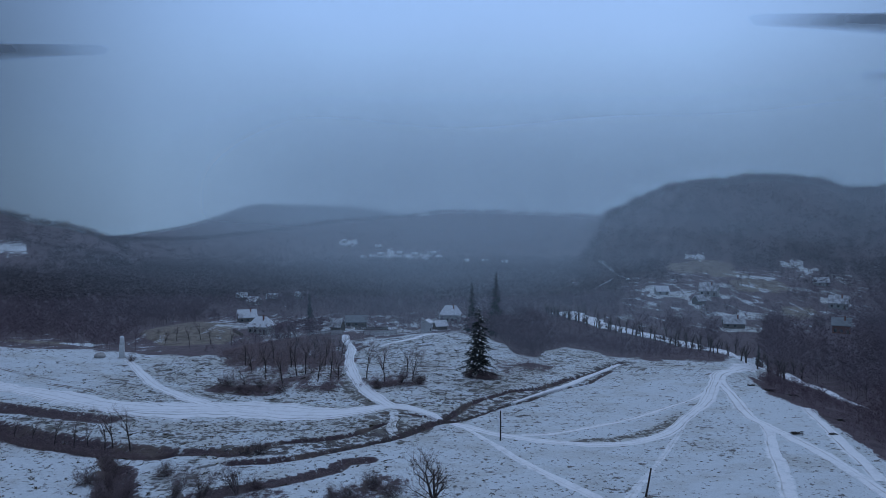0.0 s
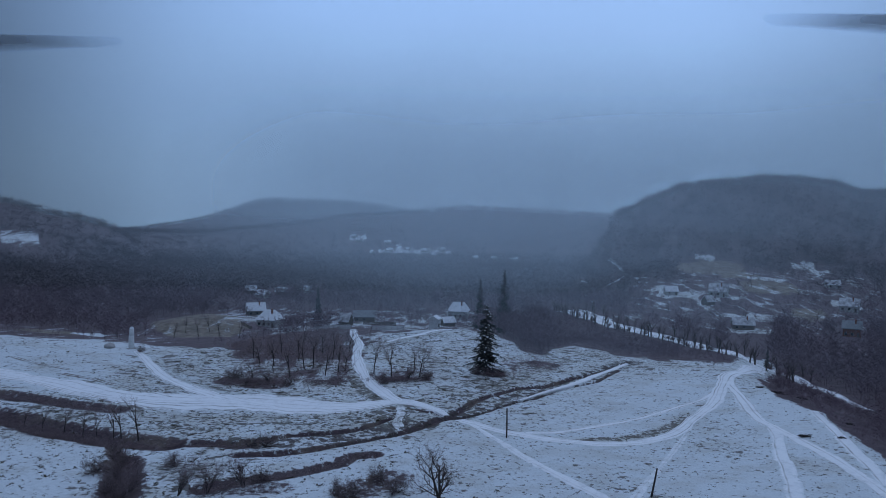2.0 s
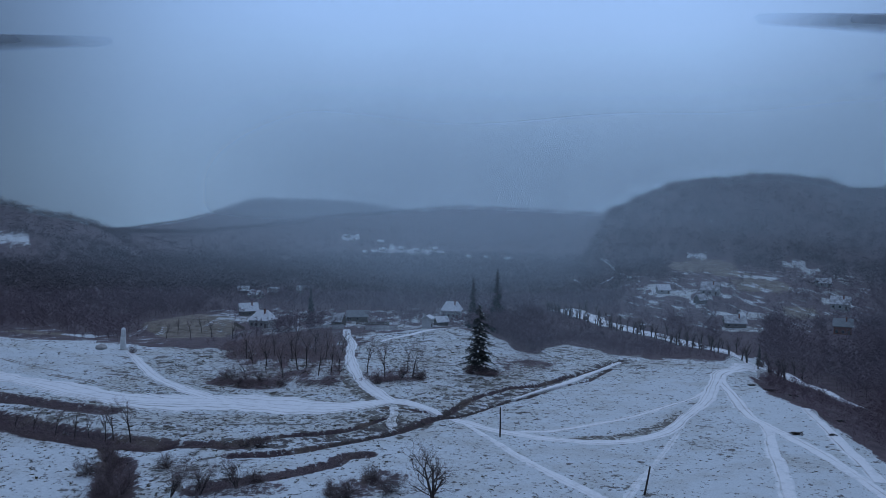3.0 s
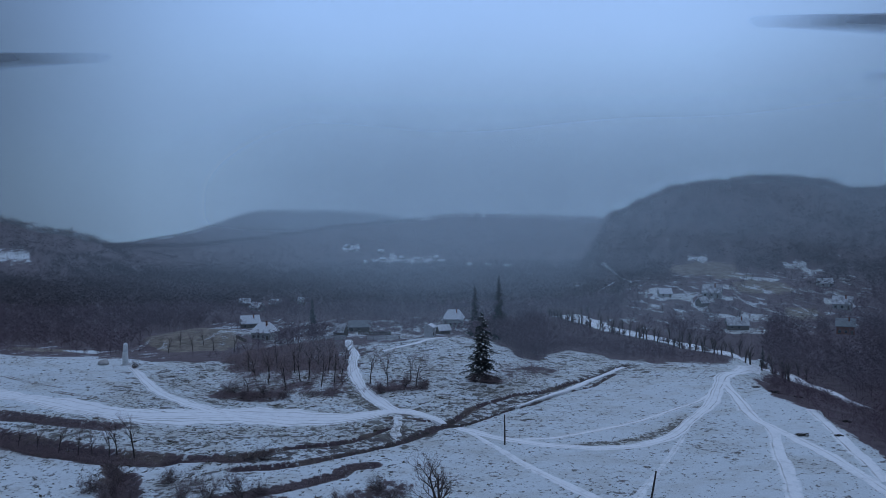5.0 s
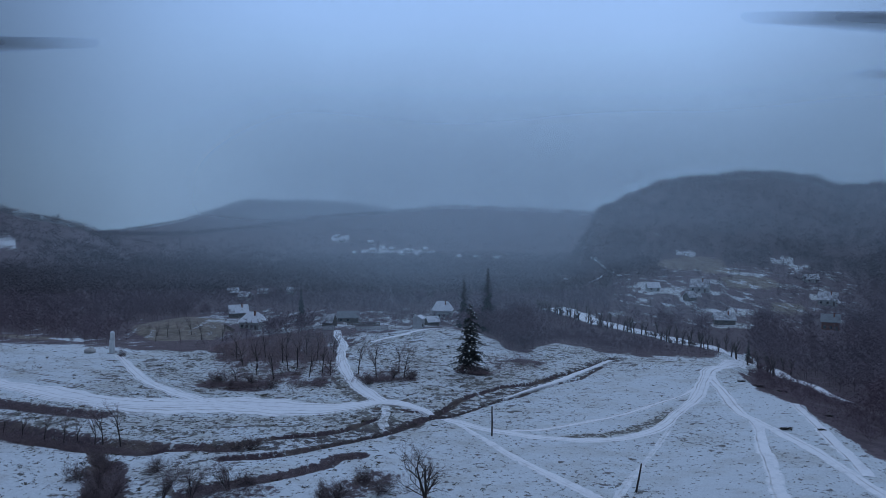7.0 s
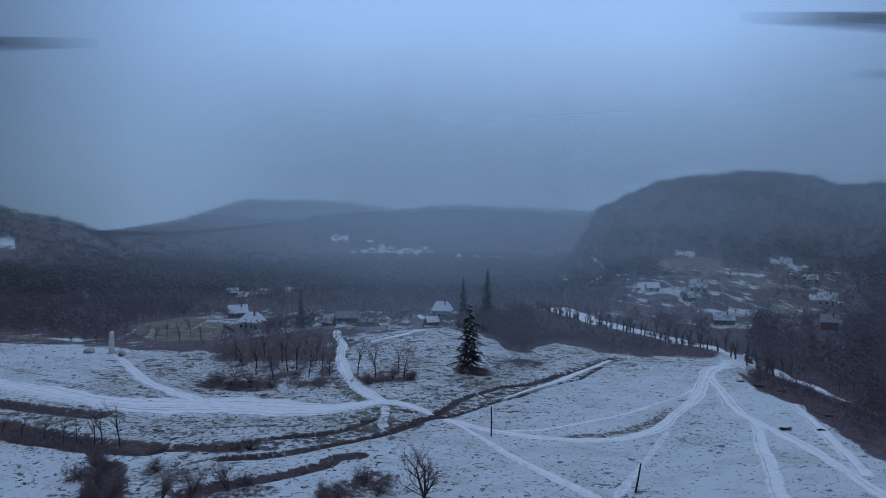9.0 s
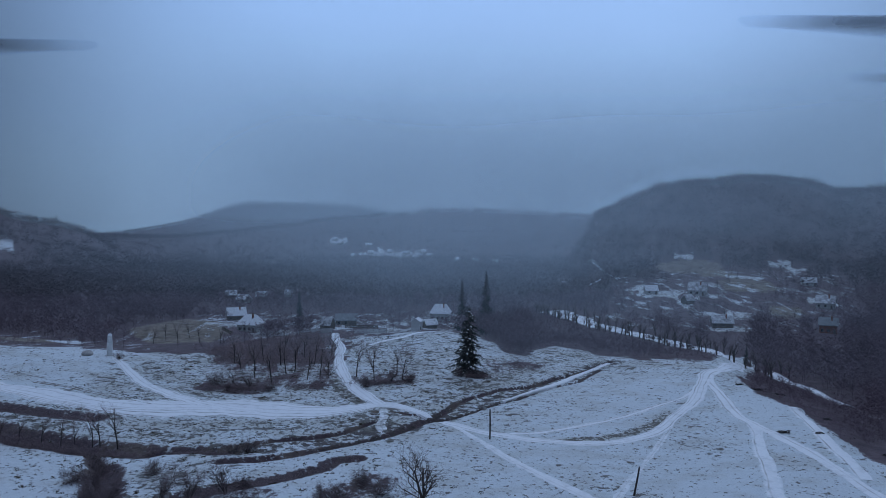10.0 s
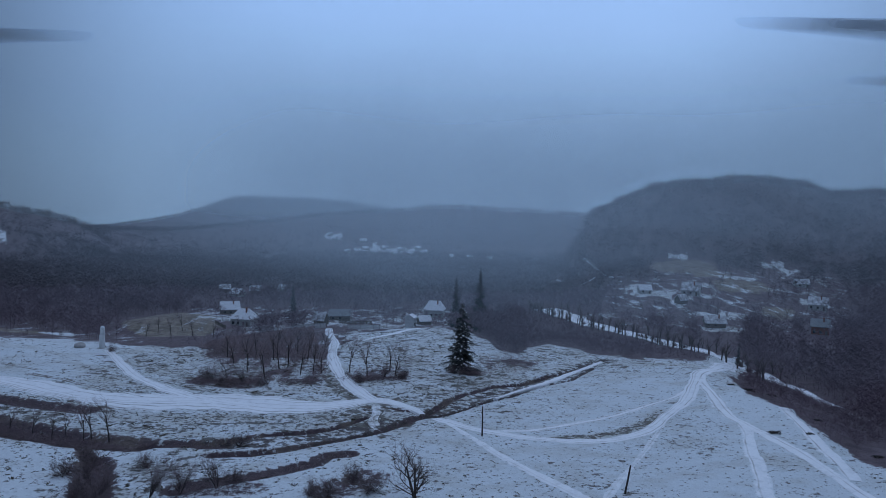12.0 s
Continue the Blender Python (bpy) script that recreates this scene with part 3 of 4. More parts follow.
def build_haze_sheets():
    """See-through sheets added as haze in the valley, one behind the other round the camera."""
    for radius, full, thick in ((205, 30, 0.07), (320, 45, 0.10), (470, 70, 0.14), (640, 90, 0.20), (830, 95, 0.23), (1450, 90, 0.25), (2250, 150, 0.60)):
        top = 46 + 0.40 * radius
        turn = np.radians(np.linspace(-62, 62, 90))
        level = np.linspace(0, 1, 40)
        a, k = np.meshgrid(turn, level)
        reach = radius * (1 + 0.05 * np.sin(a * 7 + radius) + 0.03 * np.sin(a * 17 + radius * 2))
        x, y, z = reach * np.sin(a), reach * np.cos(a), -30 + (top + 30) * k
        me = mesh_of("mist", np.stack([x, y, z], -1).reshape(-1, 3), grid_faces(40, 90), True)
        # density by bearing from the camera, thinned where the view is darker
        by_bearing = np.interp(x / y, (-0.6, -0.25, -0.05, 0.3, 0.5, 0.7), (0.15, 0.7, 1.55, 1.35, 0.65, 0.40)) if radius < 600 else np.interp(x / y, (-0.6, -0.42, -0.2, 0.3, 0.7), (0.18, 0.25, 0.85, 1.0, 0.8))
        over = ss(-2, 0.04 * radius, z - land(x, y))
        attribute(me, "thick", (thick * by_bearing * over * (1 - ss(full, top, z)) ** 3 + 0.004 * over).ravel())
        me.materials.append(HAZE_SHEET)
        tagged(new("mist", me), "see-through bluish sheet standing in for haze over the valley", "mist", "valley mist", "structure")


build_haze_sheets()


# ---- things ----


def part(name, me, material, parent, label="", m=None):
    me.materials.clear()
    me.materials.append(material)
    ob = new(name, me)
    ob.parent = parent
    if m is not None:
        ob.matrix_basis = m
    if label:
        tagged(ob, label)
    return ob


def thing(name, m, label, category, group="", kind=""):
    ob = new(name)
    ob.empty_display_size = 0.3
    ob.matrix_basis = m
    return tagged(ob, label, category, group, kind)


def on_land(x, y, turn=0.0, sink=0.0, scale=1.0):
    return pose(x, y, float(height(x, y)) - sink, 0, 0, turn) @ Matrix.Scale(scale, 4)


class Mesh:
    """Collects points and faces."""

    def __init__(self):
        self.v, self.f = [], []

    def tube(self, a, b, ra, rb, sides=5):
        a, b = Vector(a), Vector(b)
        way = (b - a).normalized()
        p = way.orthogonal().normalized()
        q = way.cross(p)
        base = len(self.v)
        for c, r in ((a, ra), (b, rb)):
            for i in range(sides):
                t = 2 * math.pi * i / sides
                self.v.append(c + (p * math.cos(t) + q * math.sin(t)) * r)
        for i in range(sides):
            j = (i + 1) % sides
            self.f.append((base + i, base + j, base + sides + j, base + sides + i))
        self.f.append(tuple(base + sides + i for i in range(sides)))

    def blade(self, a, b, width, turn=0.0):
        a, b = Vector(a), Vector(b)
        way = (b - a).normalized()
        p = way.orthogonal().normalized()
        q = way.cross(p)
        s = (p * math.cos(turn) + q * math.sin(turn)) * width / 2
        base = len(self.v)
        self.v += [a - s, a + s, b]
        self.f.append((base, base + 1, base + 2))

    def box(self, x0, y0, z0, x1, y1, z1):
        base = len(self.v)
        self.v += [Vector(c) for c in ((x0, y0, z0), (x1, y0, z0), (x1, y1, z0), (x0, y1, z0), (x0, y0, z1), (x1, y0, z1), (x1, y1, z1), (x0, y1, z1))]
        self.f += [tuple(base + i for i in q) for q in ((3, 2, 1, 0), (4, 5, 6, 7), (0, 1, 5, 4), (1, 2, 6, 5), (2, 3, 7, 6), (3, 0, 4, 7))]

    def poly(self, *points):
        base = len(self.v)
        self.v += [Vector(p) for p in points]
        self.f.append(tuple(range(base, base + len(points))))

    def done(self, name, smooth=False):
        return mesh_of(name, [tuple(p) for p in self.v], self.f, smooth)


def tree_meshes(seed, tall, spread=0.5, levels=4, stems=1, low=0.28, stout=1.0, fan=0.28, kids=(3, 2)):
    """A leafless tree: trunk with limbs, and a crown of fine twigs."""
    rnd = random.Random(seed)
    wood, fine = Mesh(), Mesh()

    def grow(p, way, length, radius, level):
        bends = 3 if level < 2 else 2
        for k in range(bends):
            way = (way + Vector((rnd.uniform(-1, 1), rnd.uniform(-1, 1), rnd.uniform(-0.2, 0.6))) * (0.10 + 0.07 * level)).normalized()
            q = p + way * length / bends
            r2 = radius * (1 - 0.28 * (k + 1) / bends) if level < levels else radius * (1 - 0.8 * (k + 1) / bends)
            (wood if level < 3 else fine).tube(p, q, radius, max(r2, 0.006), 6 if level == 0 else 4 if level < 3 else 3)
            p, radius = q, r2
            start = low if level == 0 else 0.0
            if level < levels and (k + 1) / bends > start:
                for _ in range(kids[0] if level < 2 else kids[1]):
                    turn = rnd.uniform(0, 2 * math.pi)
                    lean = rnd.uniform(0.5, 1.0) * (spread * 1.7)
                    a = way.orthogonal().normalized()
                    b = way.cross(a)
                    out = (way + (a * math.cos(turn) + b * math.sin(turn)) * lean + Vector((0, 0, 0.15))).normalized()
                    grow(p - way * length / bends * rnd.uniform(0, 0.6), out, length * rnd.uniform(0.48, 0.68), radius * rnd.uniform(0.45, 0.65), level + 1)

    for s in range(stems):
        lean = Vector((rnd.uniform(-1, 1), rnd.uniform(-1, 1), 0)) * (fan if stems > 1 else 0.05)
        grow(Vector((0, 0, -0.3)), (Vector((0, 0, 1)) + lean).normalized(), tall * 0.56, tall * stout * (0.016 if stems == 1 else 0.011), 0)
    top = max(p.z for p in (fine.v or wood.v))
    for m in (wood, fine):
        m.v = [p * (tall / top) for p in m.v]
    return wood.done("trunk"), fine.done("crown")


TREE_KINDS = {}


def bare_tree(kind, x, y, scale, turn, label, name="bare_tree", category="tree", group="", sink=0.1):
    trunk, crown, twigs = TREE_KINDS[kind]
    ob = thing(name, on_land(x, y, turn, sink, scale), label, category, group)
    part("trunk", trunk, BARK, ob)
    part("crown", crown, twigs, ob)
    return ob


TREE_KINDS["near"] = (*tree_meshes(11, 9.4, 0.8, 4, 2, low=0.2, stout=2.1, kids=(2, 2)), TWIG)
TREE_KINDS["tall"] = (*tree_meshes(5, 11.0, 0.40, 4, 1, low=0.5, stout=0.85, kids=(2, 2)), UNDERWOOD)
TREE_KINDS["wide"] = (*tree_meshes(8, 9.0, 0.6, 4, 1, low=0.3, stout=0.9, kids=(2, 2)), UNDERWOOD)
TREE_KINDS["slim"] = (*tree_meshes(17, 10.0, 0.28, 4, 1, low=0.4, stout=0.9, kids=(2, 2)), UNDERWOOD)
TREE_KINDS["bush"] = (*tree_meshes(23, 5.8, 0.6, 4, 4, low=0.1, fan=0.5, kids=(2, 2)), SHRUB)
TREE_KINDS["row"] = (*tree_meshes(31, 6.5, 0.5, 3, 1, low=0.45, stout=2.4, kids=(2, 2)), TWIG)
TREE_KINDS["bush_low"] = (*tree_meshes(29, 2.8, 0.9, 3, 6, low=0.0, fan=1.2), SHRUB)

bare_tree("near", -1.3, 100.0, 1.0, 40, "leafless dark tree with a forked trunk on the snow")
GROVE = "leafless trees by the track"
for i, (x, y, kind, size) in enumerate((
        (-49.5, 172.9, "wide", 0.7), (-46.9, 182.6, "tall", 0.9), (-41.2, 177.5, "tall", 1.0), (-39.5, 186.8, "slim", 1.1), (-37.6, 188.7, "tall", 1.1),
        (-32.7, 180.3, "tall", 1.0), (-29.9, 183.8, "slim", 1.1), (-27.5, 182.7, "wide", 1.0), (-48.5, 190, "tall", 1.0), (-43.3, 197.1, "tall", 1.1),
        (-34.1, 199.6, "tall", 1.0), (-53, 192, "wide", 1.1), (-57, 200, "tall", 1.0), (-31, 212, "wide", 1.0), (-50, 205, "slim", 1.0), (-39, 210, "wide", 1.1), (-46, 214, "tall", 1.0))):
    bare_tree(kind, x, y, size, i * 67, "slender leafless tree in a snowy grove", group=GROVE)
for i, (x, y, kind, size) in enumerate(((-20.4, 184.7, "tall", 1.05), (-15.1, 178.0, "slim", 1.1), (-8.1, 182.4, "wide", 1.15), (-9.9, 188, "tall", 0.9), (-17, 196, "slim", 0.9))):
    bare_tree(kind, x, y, size, 20 + i * 83, "leafless tree on the snowy knoll", group="knoll trees")
for i, (x, y, size) in enumerate(((-73.5, 130.4, 0.62), (-69.4, 129.5, 0.6), (-62.6, 127.6, 0.7), (-61.2, 127.8, 0.74), (-57.6, 127.0, 0.85), (-66.4, 129.0, 0.55), (-78.8, 132.5, 0.55), (-84, 135, 0.5))):
    bare_tree("slim", x, y, 1.45 * size - 0.2, i * 51, "thin leafless sapling on the brown ditch bank", "sapling", group="ditch saplings")
for i, (x, y, kind, size) in enumerate(((-39.3, 99.0, "bush", 1.15), (-35.5, 100.5, "bush", 0.9), (-30.7, 103.1, "bush", 1.0), (-28.6, 106, "bush_low", 1.2), (-47, 97, "bush", 0.9), (-50.5, 100, "bush_low", 1.4), (-53.5, 111, "bush", 0.7), (-50.5, 105.5, "bush", 0.85), (-55.5, 108, "bush_low", 1.3), (-47.5, 101.5, "bush", 0.8), (-57, 116, "bush_low", 1.2),
                                        (-13.8, 100.2, "bush_low", 1.3), (-10.5, 108.2, "bush_low", 1.2), (-8.0, 103, "bush_low", 1.3), (-17, 101, "bush_low", 1.1), (-33, 123, "bush_low", 1.1), (-44, 110, "bush_low", 1.1),
                                        (-45, 171, "bush", 0.8), (-40, 169, "bush_low", 1.2), (-11, 176, "bush", 0.9), (-6, 177, "bush_low", 1.3), (-16, 173, "bush_low", 1.2), (-54, 174, "bush_low", 1.5), (-50, 168, "bush", 0.6), (-90.5, 200.0, "bush_low", 0.9), (7.5, 184.5, "bush_low", 1.1), (11.0, 184.0, "bush_low", 1.3), (13.2, 185.5, "bush_low", 1.0))):
    bare_tree(kind, x, y, size, i * 77, "reddish-brown leafless bush in patchy snow", "bush", "bush", "bushes")


for i, (u, y, size) in enumerate(((-0.402, 258, 0.7), (-0.385, 274, 0.8), (-0.366, 262, 0.8), (-0.350, 276, 0.9), (-0.336, 264, 0.85), (-0.306, 262, 0.85))):
    bare_tree("slim" if i % 2 else "tall", u * y, y, size, i * 59, "thin leafless tree before the pale grassy bank", group="bank trees")


def spruce_meshes(seed, tall, wide, tiers, taper=0.85):
    """A spruce: drooping boughs in whorls round a straight trunk."""
    rnd = random.Random(seed)
    stem, boughs, white = Mesh(), Mesh(), Mesh()
    stem.tube((0, 0, -0.3), (0, 0, tall * 0.98), tall * 0.016, 0.03, 7)
    for i in range(tiers):
        k = (i + 0.5) / tiers
        z = tall * (0.06 + 0.93 * k)
        reach = wide * (1 - k) ** taper + 0.15
        for j in range(max(5, int(12 * (1 - k)) + 4)):
            t = rnd.uniform(0, 2 * math.pi)
            out = Vector((math.cos(t), math.sin(t), 0))
            side = Vector((-out.y, out.x, 0))
            r = reach * rnd.uniform(0.35, 1.0) * (1.3 if rnd.random() < 0.25 else 1.0)
            z1 = z + rnd.uniform(-0.35, 0.35)
            sag = 0.30 * rnd.uniform(0.6, 1.4)
            up = Vector((0, 0, 1))

            def along(f):
                return out * r * f + up * (z1 - sag * r * f * f)

            boughs.blade(along(0), along(1), 0.22, 0)
            n_side = 4 + int(r * 2.2)
            for n in range(n_side):
                f = 0.2 + 0.8 * (n + rnd.random()) / n_side
                root = along(f)
                for s in (-1, 1):
                    long = (0.25 + 0.30 * r * (1.1 - f)) * rnd.uniform(0.7, 1.2)
                    boughs.blade(root, root + (out * 0.6 + side * s) * long - up * long * rnd.uniform(0.2, 0.6), 0.24, rnd.uniform(0, 3))
                boughs.blade(root, root + Vector((rnd.uniform(-0.2, 0.2), rnd.uniform(-0.2, 0.2), -rnd.uniform(0.3, 0.7))), 0.2, rnd.uniform(0, 3))
            if rnd.random() < 0.75:
                f = rnd.uniform(0.45, 0.8)
                w = rnd.uniform(0.15, 0.42)
                lift = up * 0.10
                white.poly(along(f) - side * w + lift, along(f + 0.15) - side * w * 0.5 + lift, along(f + 0.2) + side * w * 0.4 + lift, along(f) + side * w + lift)
    return stem.done("trunk"), boughs.done("foliage"), white.done("snow_load")


SPRUCE = spruce_meshes(3, 19.0, 5.4, 21, 0.6)
SLIM_SPRUCE = spruce_meshes(4, 22.0, 4.4, 24)


def spruce(x, y, scale, turn, label, kind=SPRUCE, snowy=True):
    ob = thing("spruce", on_land(x, y, turn, 0.1, scale), label, "tree", "dark spruces")
    part("trunk", kind[0], BARK, ob)
    part("foliage", kind[1], NEEDLE, ob)
    if snowy:
        tagged(part("snow_load", kind[2], SNOW, ob, "snow lying on the boughs"), kind="stuff")


spruce(9.7, 187.6, 1.0, 0, "broad dark green spruce dusted with snow")
spruce(21.8, 285.0, 1.22, 50, "tall narrow dark spruce above the village", SLIM_SPRUCE, False)
spruce(12.2, 292.0, 1.0, 110, "tall dark spruce beside a village house", SLIM_SPRUCE, False)
spruce(-62.0, 322.0, 0.75, 170, "dark spruce among bare village trees", SLIM_SPRUCE, False)
spruce(104.0, 228.0, 0.34, 20, "small dark spruce at the lane junction", SLIM_SPRUCE, False)


def house(x, y, turn, long, deep, eaves, ridge, label, wall=PLASTER, roof=SNOW, windows=3, chimney=True, category="house", name="house", hip=0.0):
    """A small village house with a pitched, snowed-over roof."""
    ob = thing(name, on_land(x, y, turn, 0.25), label, category, "village houses")
    a, b = long / 2, deep / 2
    m = Mesh()
    m.box(-a, -b, -1.5, a, b, eaves)
    if not hip:
        for s in (-a + 0.02, a - 0.02):
            m.poly((s, -b, eaves), (s, b, eaves), (s, 0, ridge - 0.12))
    part("wall", m.done("wall"), wall, ob)
    m = Mesh()
    o, t = 0.5, 0.22
    drop = o * (ridge - eaves) / b
    ra = a + o - hip
    for s in (-1, 1):
        low, high = (s * (b + o), eaves - drop), (0, ridge)
        base = len(m.v)
        for up in (0, t):
            m.v += [Vector((-a - o, low[0], low[1] + up)), Vector((a + o, low[0], low[1] + up)), Vector((ra, high[0], high[1] + up)), Vector((-ra, high[0], high[1] + up))]
        m.f += [tuple(base + i for i in q) for q in ((3, 2, 1, 0), (4, 5, 6, 7), (0, 1, 5, 4), (1, 2, 6, 5), (2, 3, 7, 6), (3, 0, 4, 7))]
        if hip:
            m.poly((s * (a + o), -b - o, eaves - drop + t), (s * (a + o), b + o, eaves - drop + t), (s * ra, 0, ridge + t))
    part("roof", m.done("roof"), roof, ob, "snow-covered pitched roof" if roof in (SNOW, THAWED) else "grey sheet roof with a dusting of snow")
    if chimney:
        c = Mesh()
        c.box(a * 0.3, -b * 0.45, eaves, a * 0.3 + 0.6, -b * 0.45 + 0.6, ridge + 0.7)
        c.box(a * 0.3 - 0.08, -b * 0.45 - 0.08, ridge + 0.7, a * 0.3 + 0.68, -b * 0.45 + 0.68, ridge + 0.85)
        part("chimney", c.done("chimney"), BRICK, ob, "dark brick chimney")
    for i in range(windows):
        cx = -a + long * (i + 0.5) / (windows + 0.9)
        f = Mesh()
        for q in ((-0.55, 0.9, 0.55, 1.0), (-0.55, 2.1, 0.55, 2.2), (-0.55, 1.0, -0.45, 2.1), (0.45, 1.0, 0.55, 2.1), (-0.04, 1.0, 0.04, 2.1)):
            f.box(cx + q[0], -b - 0.06, q[1], cx + q[2], -b - 0.003, q[3])
        w = part("window", f.done("window"), WOOD, ob, "painted wooden window frame")
        g = Mesh()
        g.box(cx - 0.45, -b - 0.03, 1.0, cx + 0.45, -b - 0.004, 2.1)
        part("pane", g.done("pane"), PANE, w)
    d = Mesh()
    dx = a - long * 0.16
    d.box(dx - 0.45, -b - 0.07, 0.0, dx + 0.45, -b - 0.003, 2.05)
    part("door", d.done("door"), PLANK, ob, "plank door")
    return ob


house(-78.5, 300.0, -14, 9.0, 7.5, 3.6, 7.2, "pale plastered house with a snow-covered hipped roof", hip=2.6)
house(-97.0, 343.0, 24, 8.5, 6.0, 3.2, 6.4, "low house with snowy roof behind another", PLANK, windows=2)
house(-40.5, 324.0, 4, 9.5, 6.0, 2.8, 5.2, "grey-roofed long shed among bare trees", PLANK, STEEL, 2, False, "shed", "shed")
house(3.8, 345.0, -8, 9.5, 8.0, 4.2, 8.0, "pale house with a snowy hipped roof and chimney", hip=2.4)
house(-1.3, 300.0, 25, 5.0, 4.0, 2.2, 4.0, "small snow-roofed shed behind the knoll", PLANK, SNOW, 1, False, "shed", "shed")
house(-6.3, 270.0, 76, 4.0, 3.4, 4.2, 5.2, "small pale hut at the edge of the knoll", LIME, SNOW, 1, False, "hut", "hut")
house(156.0, 407.0, -30, 10, 7, 3.4, 7.4, "snow-roofed house on the far slope", PLASTER, THAWED, windows=2)
house(135.0, 322.0, -12, 9, 6, 2.8, 5.6, "low snow-roofed house below the slope", PLANK, THAWED, windows=2)
house(214.0, 375.0, -35, 9, 7, 3.4, 7.0, "snow-roofed house among dark trees", PLASTER, THAWED, windows=2)
house(176.0, 306.0, -30, 7, 6, 4.2, 7.0, "reddish brick house half hidden by trees", BRICK, STEEL, 2)
for i, (u, y, long) in enumerate(((-0.272, 432, 8), (-0.246, 455, 7), (-0.205, 470, 7), (-0.29, 470, 7), (0.545, 440, 8), (0.369, 383, 6), (0.315, 412, 7), (-0.152, 292, 5))):
    house(u * y, y, (i * 41) % 70 - 35, long, long * 0.7, 2.6, 5.2, "small snow-roofed outbuilding among bare trees", PLANK if i % 2 else PLASTER, THAWED if i % 3 else SNOW, 1, False, "shed", "shed")
for i, (x, y) in enumerate(((-150, 1300), (-120, 1335), (-100, 1290), (-84, 1345), (-66, 1300), (-52, 1330), (-34, 1290), (-20, 1340), (-8, 1300), (-60, 1260), (-190, 1420), (-130, 1400), (40, 1180), (70, 1150), (98, 1100), (-205, 1450), (-30, 1255))):
    house(x, y, (i * 37) % 90 - 45, 9 + i % 3 * 2, 7, 3.4, 7.0, "tiny far-off house with a snowy roof", PLASTER, SNOW, 1, False)


def fence(ax, ay, bx, by, label, tall=1.5, gap=0.04):
    """A plank fence: posts, two rails and upright boards."""
    n = max(2, round(math.hypot(bx - ax, by - ay) / 2.5))
    ob = thing("fence", on_land(ax, ay), label, "fence", "village fences")
    back = ob.matrix_basis.inverted()
    post, board = Mesh(), Mesh()
    post.box(-0.07, -0.07, -0.5, 0.07, 0.07, tall + 0.1)
    board.box(-0.11, -0.015, 0.1, 0.11, 0.015, tall)
    post, board = post.done("post"), board.done("board")
    turn = math.degrees(math.atan2(by - ay, bx - ax))
    spots = [(ax + (bx - ax) * i / n, ay + (by - ay) * i / n) for i in range(n + 1)]
    for x, y in spots:
        part("post", post, PLANK, ob, m=back @ on_land(x, y, turn))
    for (x0, y0), (x1, y1) in zip(spots[:-1], spots[1:]):
        for h in (0.4, tall - 0.3):
            r = Mesh()
            r.tube(back @ Vector((x0, y0, float(height(x0, y0)) + h)), back @ Vector((x1, y1, float(height(x1, y1)) + h)), 0.05, 0.05, 4)
            part("rail", r.done("rail"), PLANK, ob)
        for k in range(8):
            f = (k + 0.5) / 8
            x, y = x0 + (x1 - x0) * f, y0 + (y1 - y0) * f
            part("board", board, LIME if gap < 0.05 else PLANK, ob, m=back @ (on_land(x, y, turn) @ pose(0, -0.07, 0)))


fence(-52, 268, -38, 263, "pale weathered plank fence by the lane", 1.8)
fence(-30, 262, -18, 266, "pale weathered plank fence below the knoll", 1.6)
fence(-70, 284, -60, 281, "pale plank fence before a village house", 1.7)
fence(-38, 300, -24, 302, "grey plank fence round a yard", 1.6, 0.1)
fence(-88, 290, -82, 284, "grey plank fence beside a house", 1.5, 0.1)


def pole(x, y, tall, lean, turn, label):
    ob = thing("utility_pole", on_land(x, y, turn, 0.3) @ pose(0, 0, 0, 0, lean, 0), label, "pole", "old poles")
    m = Mesh()
    m.tube((0, 0, -0.5), (0.03, 0, tall * 0.5), 0.16, 0.14, 10)
    m.tube((0.03, 0, tall * 0.5), (0, 0, tall), 0.14, 0.115, 10)
    part("shaft", m.done("shaft", True), POLE, ob)
    c = Mesh()
    c.tube((0, 0, tall), (0, 0, tall + 0.08), 0.12, 0.05, 10)
    part("snow_cap", c.done("snow_cap", True), SNOW, ob, "little cap of snow")


pole(10.8, 129.6, 6.0, 0.0, 0, "dark wooden utility pole beside the snowy track")
pole(30.3, 103.0, 4.8, 10.0, 0, "short dark pole leaning over the snow")


def pillar(x, y):
    ob = thing("wayside_pillar", on_land(x, y, 0, 0.3), "tall white limewashed pillar at the meadow's crest", "pillar")
    m = Mesh()
    m.box(-1.05, -1.05, -1.0, 1.05, 1.05, 0.5)
    part("plinth", m.done("plinth"), STONE, ob)
    m = Mesh()
    m.tube((0, 0, 0.5), (0, 0, 4.2), 0.84, 0.76, 14)
    m.tube((0.1, 0, 4.2), (0.1, 0, 6.3), 0.70, 0.62, 14)
    part("shaft", m.done("shaft", True), LIME, ob)
    m = Mesh()
    m.tube((0.1, 0, 6.3), (0.1, 0, 6.75), 0.68, 0.45, 14)
    m.tube((0.1, 0, 6.75), (0.1, 0, 6.95), 0.5, 0.1, 14)
    part("cap", m.done("cap", True), SNOW, ob, "rounded snow cap")


pillar(-95.6, 206.0)


